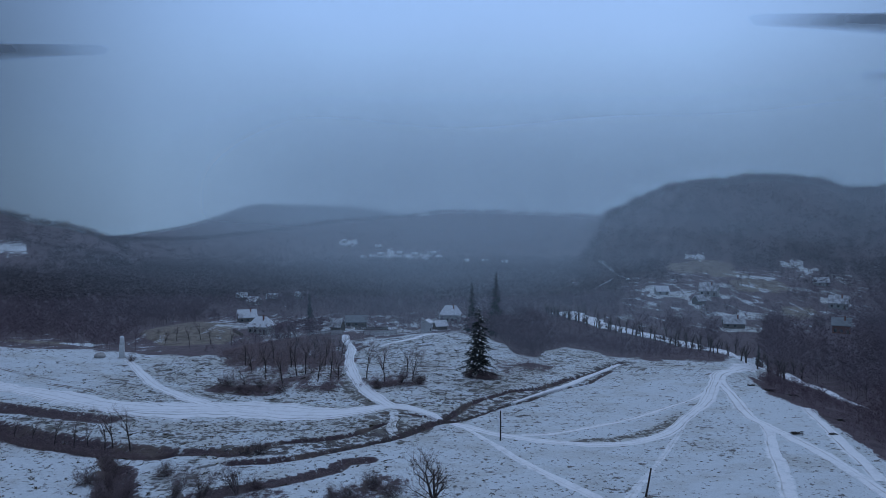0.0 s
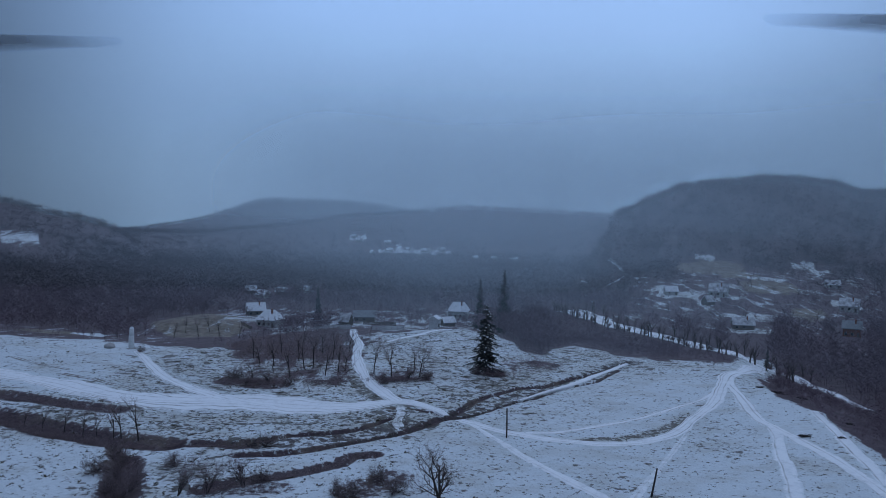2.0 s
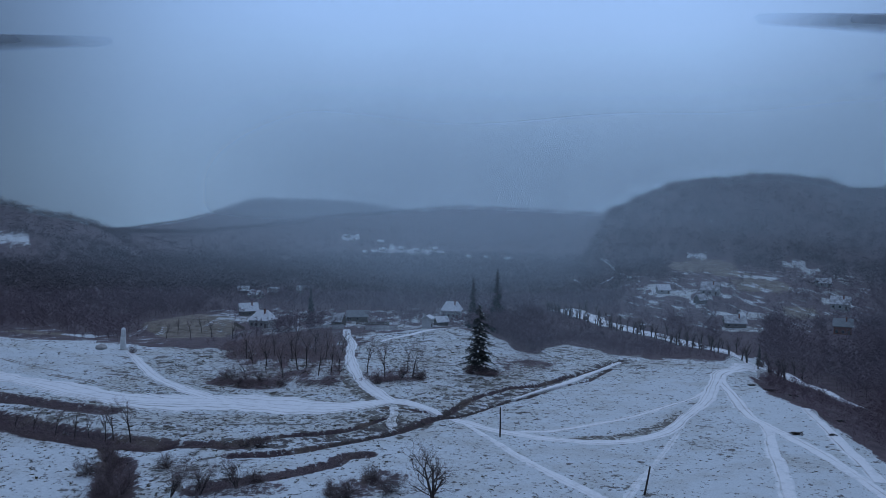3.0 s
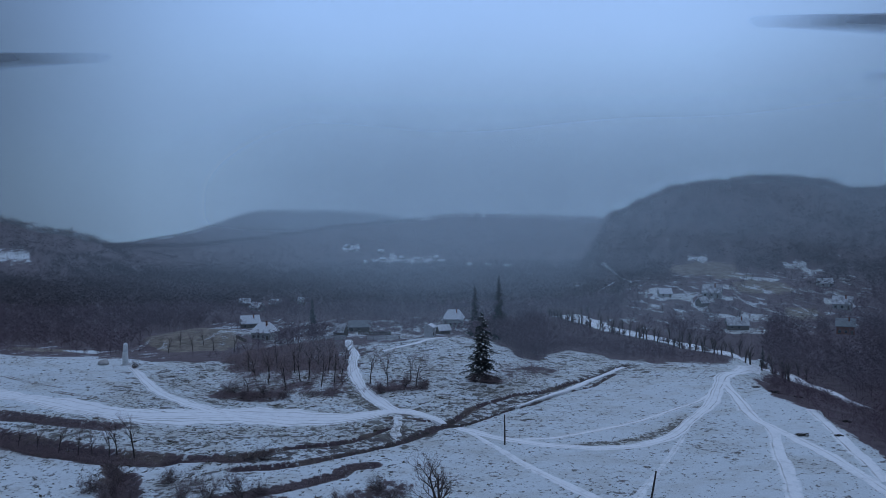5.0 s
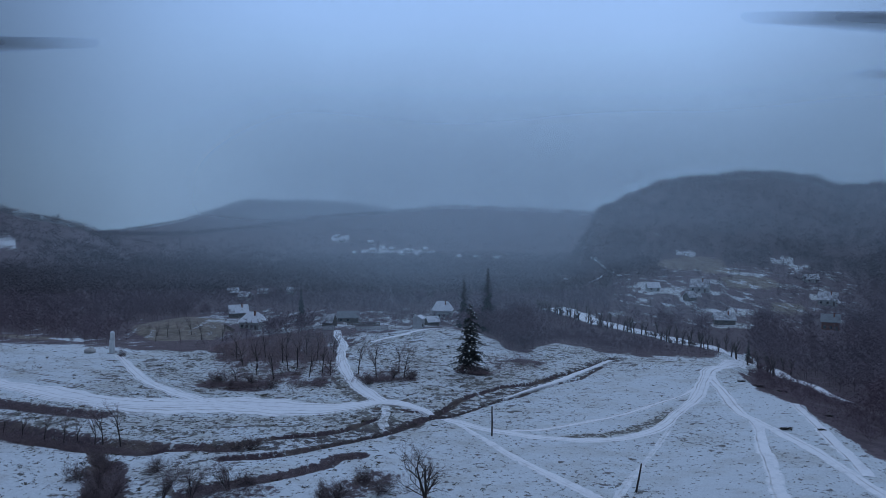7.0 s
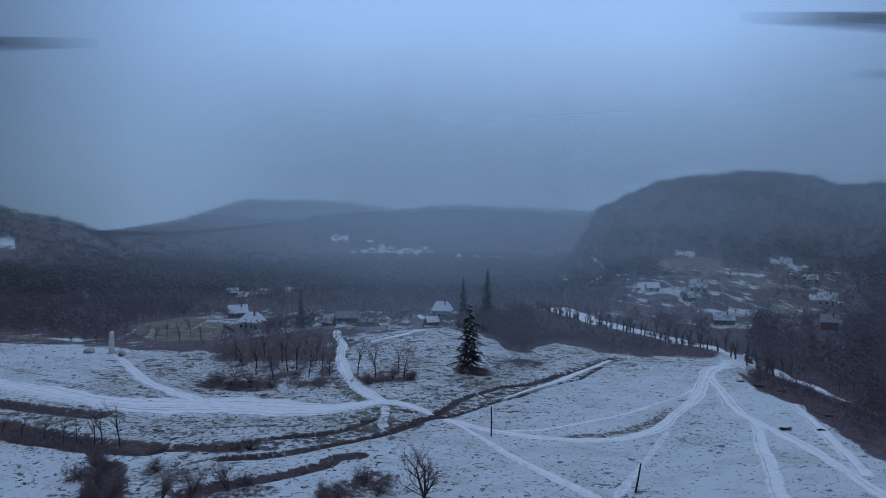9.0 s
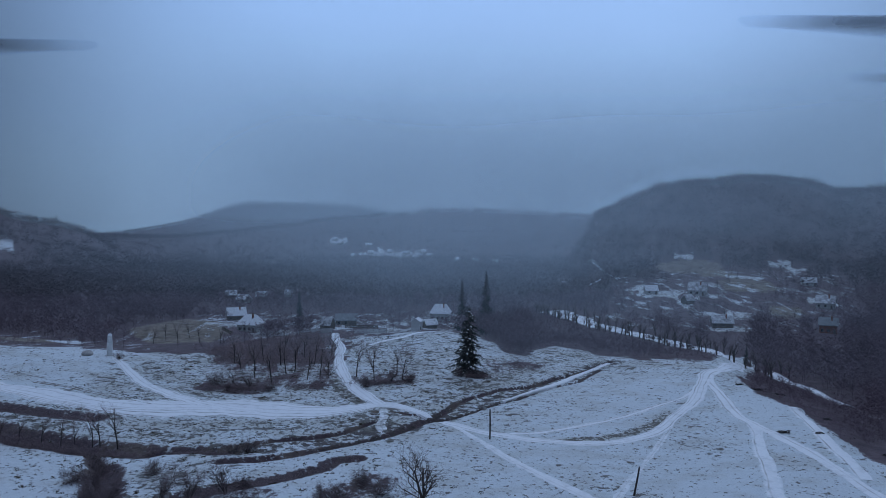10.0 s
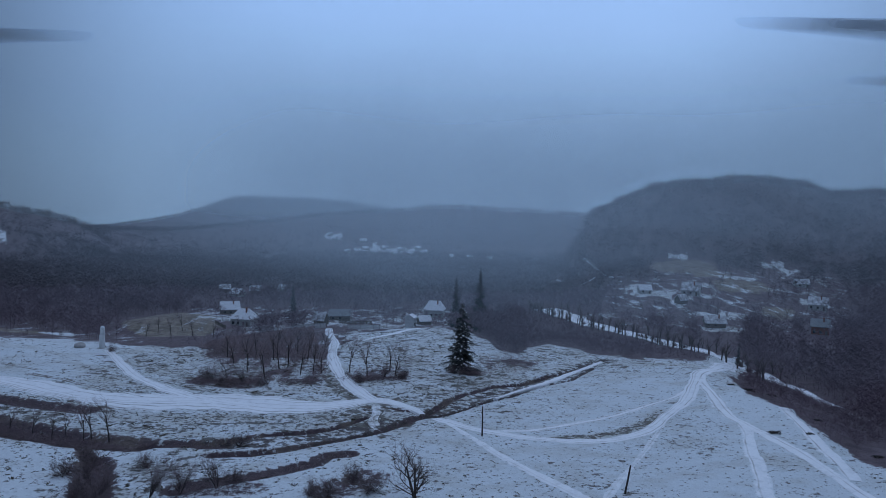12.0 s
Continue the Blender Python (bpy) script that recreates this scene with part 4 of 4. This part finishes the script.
def boulder(x, y, size, seed, label):
    bm = bmesh.new()
    bmesh.ops.create_icosphere(bm, subdivisions=3, radius=size)
    for v in bm.verts:
        v.co *= 1 + 0.25 * noise.noise(v.co * 0.9 / size + Vector((seed, 0, 0)))
        v.co.z *= 0.62
    me = bpy.data.meshes.new("boulder")
    bm.to_mesh(me)
    bm.free()
    me.polygons.foreach_set("use_smooth", np.full(len(me.polygons), True))
    me.materials.append(STONE)
    ob = new("boulder", me)
    ob.matrix_basis = on_land(x, y, 0, -size * 0.25)
    tagged(ob, label, "boulder")


boulder(-102.4, 206.6, 1.6, 3, "pale round boulder on the snowy crest")


def brush_pile(x, y, size, seed, label):
    rnd = random.Random(seed)
    m = Mesh()
    for i in range(130):
        a = Vector((rnd.uniform(-0.75, 0.75) * size, rnd.uniform(-0.5, 0.5) * size, rnd.uniform(-0.1, 0.22) * size))
        b = a + Vector((rnd.uniform(-1, 1), rnd.uniform(-1, 1), rnd.uniform(-0.15, 0.2))) * size * rnd.uniform(0.35, 0.7)
        m.tube(a, b, rnd.uniform(0.03, 0.07), 0.02, 4)
    me = m.done("brush_pile")
    me.materials.append(POLE)
    ob = new("brush_pile", me)
    ob.matrix_basis = on_land(x, y)
    tagged(ob, label, "brushwood", "brush piles")


for i, (x, y, size) in enumerate(((66.5, 129.5, 1.3), (72.5, 128, 0.8), (78, 165, 1.6), (82, 162, 1.2), (75.8, 170, 1.0), (80, 139, 1.0), (79, 118, 0.9))):
    brush_pile(x, y, size, i, "dark heap of cut branches on snow")

# ---- woods, hedgerow and grass ----


def forest_template(seed, blades, crown, thick=1.0):
    """A leafless tree seen from afar: a slim stem and a round crown of fine twigs, as arrays one unit tall."""
    rnd = random.Random(seed)
    m = Mesh()
    m.tube((0, 0, -0.1), (0, 0, 0.7), 0.006, 0.002, 3)
    limbs = []
    for i in range(9):
        z = rnd.uniform(0.15, 0.6)
        t = rnd.uniform(0, 2 * math.pi)
        reach = crown * rnd.uniform(0.5, 1.0)
        tip = Vector((math.cos(t) * reach, math.sin(t) * reach, min(0.95, z + rnd.uniform(0.12, 0.36))))
        m.blade((0, 0, z), tip, 0.008, rnd.uniform(0, math.pi))
        limbs.append((Vector((0, 0, z)), tip))
    limbs.append((Vector((0, 0, 0.4)), Vector((0, 0, 0.9))))
    for i in range(blades):
        root, tip = rnd.choice(limbs)
        a = root.lerp(tip, rnd.uniform(0.15, 1.0))
        b = a + Vector((rnd.uniform(-1, 1), rnd.uniform(-1, 1), rnd.uniform(-0.5, 0.9))).normalized() * rnd.uniform(0.05, 0.17)
        m.blade(a, b, rnd.uniform(0.007, 0.014) * thick, rnd.uniform(0, math.pi))
    tri = [(f[0], f[i], f[i + 1]) for f in m.f for i in range(1, len(f) - 1)]
    return np.array([tuple(p) for p in m.v]), np.array(tri)


def scatter(name, places, sizes, templates, material, label, widen=1.0):
    rng = np.random.default_rng(len(places))
    vs, fs, base = [], [], 0
    pick = rng.integers(0, len(templates), len(places))
    for k, (tv, tf) in enumerate(templates):
        idx = np.where(pick == k)[0]
        if not len(idx):
            continue
        turn = rng.uniform(0, 2 * math.pi, len(idx))
        c, s = np.cos(turn)[:, None], np.sin(turn)[:, None]
        h = sizes[idx][:, None]
        w = h * widen
        x = (tv[None, :, 0] * c - tv[None, :, 1] * s) * w + places[idx, 0:1]
        y = (tv[None, :, 0] * s + tv[None, :, 1] * c) * w + places[idx, 1:2]
        z = tv[None, :, 2] * h + places[idx, 2:3]
        vs.append(np.stack([x, y, z], -1).reshape(-1, 3))
        fs.append((tf[None] + (np.arange(len(idx)) * len(tv))[:, None, None]).reshape(-1, 3) + base)
        base += len(idx) * len(tv)
    me = mesh_of(name, np.concatenate(vs), np.concatenate(fs))
    me.materials.append(material)
    return tagged(new(name, me), label, "forest", kind="stuff")


HOUSES = [(o.matrix_basis.translation.x, o.matrix_basis.translation.y) for o in scene.objects if o.get("group") == "village houses"]


def before_lane(x, y, reach):
    """Whether a place lies on the lane or hides it from the camera."""
    hit = near_line(x, y, LANE)[0] < np.interp(y, (215, 300, 390), (4.0, 6.5, 9.0))
    for d in np.arange(3.0, reach + 1, 3.0):
        hit |= (np.sin(x * 1.9 + y * 0.7) + np.interp(y, (190, 225), (-0.2, 1.2)) > 0) & (near_line(x * (y + d) / y, y + d, LANE)[0] < np.interp(y, (170, 215, 300, 390), (1.0, 2.5, 4.0, 6.0)))
    return hit


NORTH = ((-27.9, 206.0), (-29.9, 225.9), (-34.2, 246), (-37, 262))


def woods(seed, near, far, area):
    """Random places in the woods between two depths, one per so much area."""
    rng = np.random.default_rng(seed)
    n = int(0.74 * (far ** 2 - near ** 2) / area)
    y = np.sqrt(rng.uniform(near ** 2, far ** 2, n))
    x = rng.uniform(-0.74, 0.74, n) * y
    keep = (wooded(x, y) > 0.5) & (clearing(x, y) < 0.35) & ((dry_field(x, y) < 0.4) | (rng.random(n) < 0.2))
    keep &= ~before_lane(x, y, 24)
    keep &= near_line(x, y, NORTH)[0] > 4.0
    for d in (0, 5, 10, 16):
        keep &= near_line(x * (y + d) / y, y + d, JUNCTION)[0] > 4.5
    keep &= ~((np.abs(x + 0.365 * y) < 22) & (y > 215) & (y < 270) & (rng.random(n) < 0.85))
    for hx, hy in HOUSES:
        size = 8 if hy < 1000 else 16
        d = np.hypot(x - hx, y - hy)
        front = ((hx < 60) | (hy < 330)) & (np.abs(x / y - hx / hy) * hy < size * 0.8) & (y < hy) & (y > hy - ((62 if abs(hx + 78.5) < 2 else 26) if hx < 60 and hy < 600 else 60))
        keep &= (d > size) & ~front
    x, y = x[keep], y[keep]
    low = np.zeros(len(x))
    for d in (12, 28, 48, 72):
        low = np.maximum(low, np.maximum(clearing(x * (y + d) / y, y + d), 0.9 * dry_field(x * (y + d) / y, y + d)))
    return np.stack([x, y, height(x, y)], 1), 1 - 0.72 * low, rng


T_NEAR = [forest_template(i, 120, 0.42, 1.45) for i in range(6)]
T_LOW = [forest_template(60 + i, 52, 0.52, 2.2) for i in range(6)]
T_MID = [forest_template(20 + i, 60, 0.46, 3.1) for i in range(6)]
T_FAR = [forest_template(40 + i, 26, 0.5, 3.6) for i in range(6)]


def near_woods():
    p, low, rng = woods(1, 120, 420, 24)
    x, y = p[:, 0], p[:, 1]
    u = x / y
    tall = rng.uniform(6.5, 12, len(p)) * low
    keep = rng.random(len(p)) < 1 - 0.45 * village(x, y)
    tall = tall * (1 - 0.3 * village(x, y))
    # scrub between the meadow and the lane
    beside = (u > 0.14) & (u < 0.47) & (y < np.interp(x, (65, 76, 88, 96, 99, 106), (392, 338, 303, 270, 206, 190)) + 4)
    tall = np.where(beside, rng.uniform(2.2, 4.6, len(p)), tall)
    fringe = (u > 0.44) & (y - edge(u) < 42)
    tall = np.where(fringe, tall * np.interp(y - edge(u), (0, 20, 42), (0.38, 0.45, 0.9)), tall)
    scatter("forest", p[keep], tall[keep], T_NEAR, THICKET, "dense brown leafless wood round the village")
    p, low, rng = woods(5, 120, 330, 16)
    u = p[:, 0] / p[:, 1]
    p = p[((u > 0.075) & (u < 0.15) & (p[:, 1] < 300)) | ((u > 0.46) & (p[:, 1] - edge(u) > 45) & (rng.random(len(p)) < 0.6))]
    scatter("forest", p, rng.uniform(6, 11, len(p)), T_NEAR, THICKET, "brown leafless wood beside the meadow")


def thickets():
    rng = np.random.default_rng(12)
    x, y = rng.uniform(-78, 40, 26000), rng.uniform(160, 268, 26000)
    keep = (thicket(x, y) > 0.4) & (near_line(x, y, ((-12.0, 155.4), (-17.7, 168.0), (-23.7, 185.7), *NORTH))[0] > np.interp(y, (190, 225), (3.2, 5.5))) & (rng.random(26000) < np.interp(y, (190, 205), (0.34, 0.95)))
    x, y = x[keep], y[keep]
    ob = scatter("thicket", np.stack([x, y, height(x, y)], 1), rng.uniform(0.6, 1.5, len(x)) * np.where((rng.random(len(x)) < 0.08) & (y < 215), 2.4, 1.0) * np.interp(y, (185, 200, 215, 225, 245), (0.9, 1.0, 1.5, 1.4, 1.1)), T_LOW, UNDERWOOD, "low brown leafless scrub under the trees")
    ob["category"] = "scrub"


def scrub():
    """Low bushes on the slope below the lane and along the wood's edge."""
    rng = np.random.default_rng(21)
    y = np.sqrt(rng.uniform(125 ** 2, 400 ** 2, 26000))
    u = rng.uniform(0.10, 0.70, 26000)
    x = u * y
    past = y - edge(u)
    below = (past > 2) & (u < 0.46) & (x < np.interp(y, (206, 240, 268, 302, 336, 392), (98, 98, 95, 87, 75, 64)) - 3)
    fringe = (u >= 0.44) & (past > 1) & (past < 48)
    keep = (below | fringe) & ~before_lane(x, y, 7) & (clearing(x, y) < 0.3)
    for d in (0, 4, 8):
        keep &= near_line(x * (y + d) / y, y + d, JUNCTION)[0] > 4.0
    x, y = x[keep], y[keep]
    ob = scatter("scrub", np.stack([x, y, height(x, y)], 1), np.where(x > 0.455 * y, 1.0, np.where(x > 0.33 * y, 0.65, 1.0)) * rng.uniform(0.8, 2.3, len(x)), T_LOW, THICKET, "low brown leafless scrub below the lane", 1.3)
    ob["category"] = "scrub"


def ditch_scrub():
    """Soft purplish scrub that fills the brown ditches and grows under the trees."""
    rng = np.random.default_rng(44)
    spots = []
    for k, half, count in ((7, 1.5, 300), (8, 2.6, 1500), (9, 2.0, 500), (10, 4.2, 420), (12, 1.1, 260), (13, 2.8, 110), (14, 2.4, 140)):
        c = smooth_line(GULLIES[k][0], 0.5)
        spots.append(c[rng.integers(0, len(c), count)] + rng.normal(0, 0.5 * half, (count, 2)))
    for cx, cy, rx, ry, count in ((-13, 176.5, 8, 3.2, 620), (-49, 170.5, 8, 2.6, 520), (11.5, 183.5, 3.6, 2.0, 240), (-33, 173, 6, 2.5, 160)):
        spots.append(np.array((cx, cy)) + rng.normal(0, 0.5, (count, 2)) * (rx, ry))
    p = np.concatenate(spots)
    x, y = p[:, 0], p[:, 1]
    ob = scatter("scrub", np.stack([x, y, height(x, y)], 1), rng.uniform(0.5, 1.25, len(x)), T_LOW, SHRUB, "low purplish-brown scrub in ditches and under the trees", 1.5)
    ob["category"] = "scrub"


def stream_brush():
    """Dark broken twigs and reeds along the stream's banks."""
    rng = np.random.default_rng(33)
    spots = []
    for line, half, count in ((GULLIES[1][0], 1.2, 120), (GULLIES[2][0], 1.2, 100), (GULLIES[4][0], 2.0, 100)):
        c = smooth_line(line, 0.5)
        pick = c[rng.integers(0, len(c), count)]
        spots.append(pick + rng.normal(0, 0.42 * half, (count, 2)))
    p = np.concatenate(spots)
    x, y = p[:, 0], p[:, 1]
    keep = swell(x, y, 13, 2.0) + 0.5 * swell(x, y, 4, 1.0) > -0.25
    for line in (((-20, 149.5), (-12.1, 155.0), (-5.5, 151.6), (-0.6, 145.8)), ((2.0, 142.0), (5.2, 138.8), (10.6, 134.3))):
        keep &= near_line(x, y, line)[0] > 2.2
    x, y = x[keep], y[keep]
    ob = scatter("brush", np.stack([x, y, height(x, y)], 1), rng.uniform(0.35, 1.0, len(x)), T_MID, TWIG, "dark brushwood and reeds along the snowy stream", 2.0)
    ob["category"] = "brush"


near_woods()
thickets()
scrub()
ditch_scrub()
stream_brush()
p, low, rng = woods(2, 420, 900, 46)
keep = rng.random(len(p)) < 1 - 0.4 * village(p[:, 0], p[:, 1])
p, low = p[keep], low[keep]
scatter("forest", p, low * rng.uniform(8, 13, len(p)) * (1 + 0.25 * swell(p[:, 0], p[:, 1], 85, 3.0) + 0.3 * swell(p[:, 0], p[:, 1], 30, 1.0)), T_MID, WOODS, "brown leafless forest on the slopes", 1.3)
p, low, rng = woods(3, 900, 2000, 190)
scatter("forest", p, low * rng.uniform(9, 16, len(p)), T_FAR, WOODS, "distant leafless forest in the haze", 1.8)
p, low, rng = woods(4, 2000, 3000, 420)
scatter("forest", p, rng.uniform(10, 18, len(p)), T_FAR, WOODS, "far wooded mountain in the haze", 2.6)

rnd = random.Random(77)
for i in range(26):
    y = rnd.uniform(335, 500)
    x = rnd.uniform(0.29, 0.57) * y
    if min(math.hypot(x - hx, y - hy) for hx, hy in HOUSES) > 7:
        bare_tree(("wide", "tall")[i % 2], x, y, rnd.uniform(0.55, 0.95), i * 47, "leafless garden tree among snowy plots", group="garden trees")

# the row of small trees along the lane
lane = smooth_line(LANE[:11], 2.6)
for i, (x, y) in enumerate(lane):
    rnd = random.Random(i)
    bare_tree("row", x - np.interp(y, (215, 300, 390), (4.0, 6.5, 9.0)) + rnd.uniform(-1.2, 1.2), y - 1.5 + rnd.uniform(-1, 1), rnd.uniform(0.6, 1.3), i * 71, "small leafless tree in the row along the lane", group="lane trees")
    if rnd.random() < 0.4:
        bare_tree("bush_low", x - np.interp(y, (215, 300, 390), (1.5, 4.0, 6.0)) + rnd.uniform(-2, 2), y, rnd.uniform(0.6, 1.1), i * 91, "brown leafless bush beside the lane", "bush", "bush", "bushes")
    if i % 3 == 1:
        bare_tree("row", x + np.interp(y, (215, 300, 390), (4.5, 6.0, 8.0)) + rnd.uniform(-1.2, 1.2), y + rnd.uniform(-1, 1), rnd.uniform(0.7, 1.1), i * 53, "small leafless tree in the row along the lane", group="lane trees")


def grass_tufts():
    """Dead grass that pokes through the snow."""
    rng = np.random.default_rng(7)
    n = 64000
    y = np.sqrt(rng.uniform(78 ** 2, 250 ** 2, n))
    x = rng.uniform(-0.70, 0.70, n) * y
    want = 0.22 + 0.45 * ss(0.0, 0.9, swell(x, y, 34, 8.0) + 0.4 * swell(x, y, 9, 9.0))
    for line, deep, half, bare in GULLIES:
        d = near_line(x, y, line)[0]
        want = np.where(d < half * 1.2, 0.04, np.maximum(want, 0.6 * (1 - ss(half * 1.2, half * 2.4, d))))
    verge = near_line(x, y, ((26, 131.5), (36, 133), (45, 139), (52, 149)))[0]
    want = want * np.where((x > 20) | ((x > -5) & (y < 135)), 0.4, np.where((x < -78) & (y > 158), 0.3, 1.0))
    want = np.maximum(want, 0.8 * (1 - ss(0.8, 2.2, verge)))
    keep = (rng.random(n) < want) & (wooded(x, y) < 0.4)
    for line, w in TRACK_LINES:
        keep &= near_line(x, y, line)[0] > w
    x, y = x[keep], y[keep]
    temps = []
    for s in range(5):
        rnd = random.Random(s)
        m = Mesh()
        for i in range(24):
            t = rnd.uniform(0, 2 * math.pi)
            q = rnd.uniform(0.0, 1.0)
            a = Vector((math.cos(t) * q * 1.3, math.sin(t) * q * 0.8, -0.15))
            b = a + Vector((rnd.uniform(-0.25, 0.25), rnd.uniform(-0.25, 0.25), rnd.uniform(0.2, 0.55)))
            m.blade(a, b, rnd.uniform(0.25, 0.6), rnd.uniform(0, 3))
        temps.append((np.array([tuple(p) for p in m.v]), np.array(m.f)))
    ob = scatter("grass", np.stack([x, y, height(x, y)], 1), rng.uniform(0.12, 0.34, len(x)) * np.where((rng.random(len(x)) < 0.10) & (x < 5), 1.8, np.where(x > 15, 0.7, 1.0)), temps, GRASS, "dead grass tufts poking through thin snow", 1.3)
    ob["category"] = "grass"


TRACK_LINES = (
    (((-121, 177), (-92, 164.5), (-62, 152), (-22.5, 149.8), (-12.1, 155.0), (-0.6, 145.8)), 4.0),
    (((-58, 153), (-48.5, 153.5), (-32, 151.5)), 7.5),
    (((2.0, 142.0), (10.6, 134.3), (26.7, 127.3), (35.4, 128.7), (51.8, 145.1), (70.5, 176.0), (86.0, 200)), 2.0),
    (((-91.9, 202.0), (-69.5, 171.9), (-48.8, 155.2)), 1.8),
    (((-12.0, 155.4), (-23.7, 185.7), (-29.9, 225.9), (-37, 262)), 1.8),
    (((4.0, 139.5), (13.2, 118.5), (23.2, 102.2), (30, 86)), 1.8),
    (((70.2, 166), (66.6, 147.6), (65.3, 121.4), (67.0, 92)), 2.0),
)
grass_tufts()

# ---- the aircraft's own propellers, which reach into the view ----


def propeller(hub, tip, label, lead_side=-1):
    """A two-bladed propeller, standing still."""
    hub, tip = Vector(hub), Vector(tip)
    way = tip - hub
    length = way.length
    ob = thing("propeller", Matrix.Translation(hub) @ pose(0, 0, 0, 0, 0, math.degrees(math.atan2(way.y, way.x))), label, "propeller", "aircraft propellers")
    m = Mesh()
    m.tube((0, 0, -0.012), (0, 0, 0.008), 0.011, 0.010, 16)
    part("hub", m.done("hub", True), BLADE, ob)
    for s in (1, -1):
        n, around = 24, 9
        v, f, thin = [], [], []
        for i in range(n + 1):
            k = i / n
            chord = 0.040 * min(1, 0.5 + 3 * k) * (1 - 0.55 * float(ss(0.30, 1.0, k))) * (1 if k < 0.93 else 1 - 0.7 * ((k - 0.93) / 0.07) ** 2)
            lead = 0.35 * (0.040 - chord)
            for j in range(around):
                c = j / (around - 1) - 0.5
                v.append((s * (0.009 + (length - 0.009) * k), c * chord + lead * lead_side, 0.06 * chord * (1 - 4 * c * c)))
                # see-through towards edges and tip, in place of motion blur
                thin.append(max((2 * abs(c)) ** 2.2, float(ss(0.62, 1.0, k))))
        f = [tuple(q) for q in grid_faces(n + 1, around)]
        me = mesh_of("blade", v, f, True)
        attribute(me, "thin", thin)
        part("blade", me, BLADE, ob)


propeller((-0.310, 0.30, EYE + 0.0745), (-0.138, 0.30, EYE + 0.0745), "dark plastic two-bladed propeller, edge-on against the sky")
propeller((0.296, 0.30, EYE + 0.0868), (0.126, 0.30, EYE + 0.0868), "dark plastic two-bladed propeller, edge-on against the sky", 1)
# the right propeller's blade showing a second time, added as a separate propeller
propeller((0.352, 0.34, EYE + 0.0725), (0.198, 0.34, EYE + 0.0725), "lower ghost image of the right propeller, added as a third one", 1)
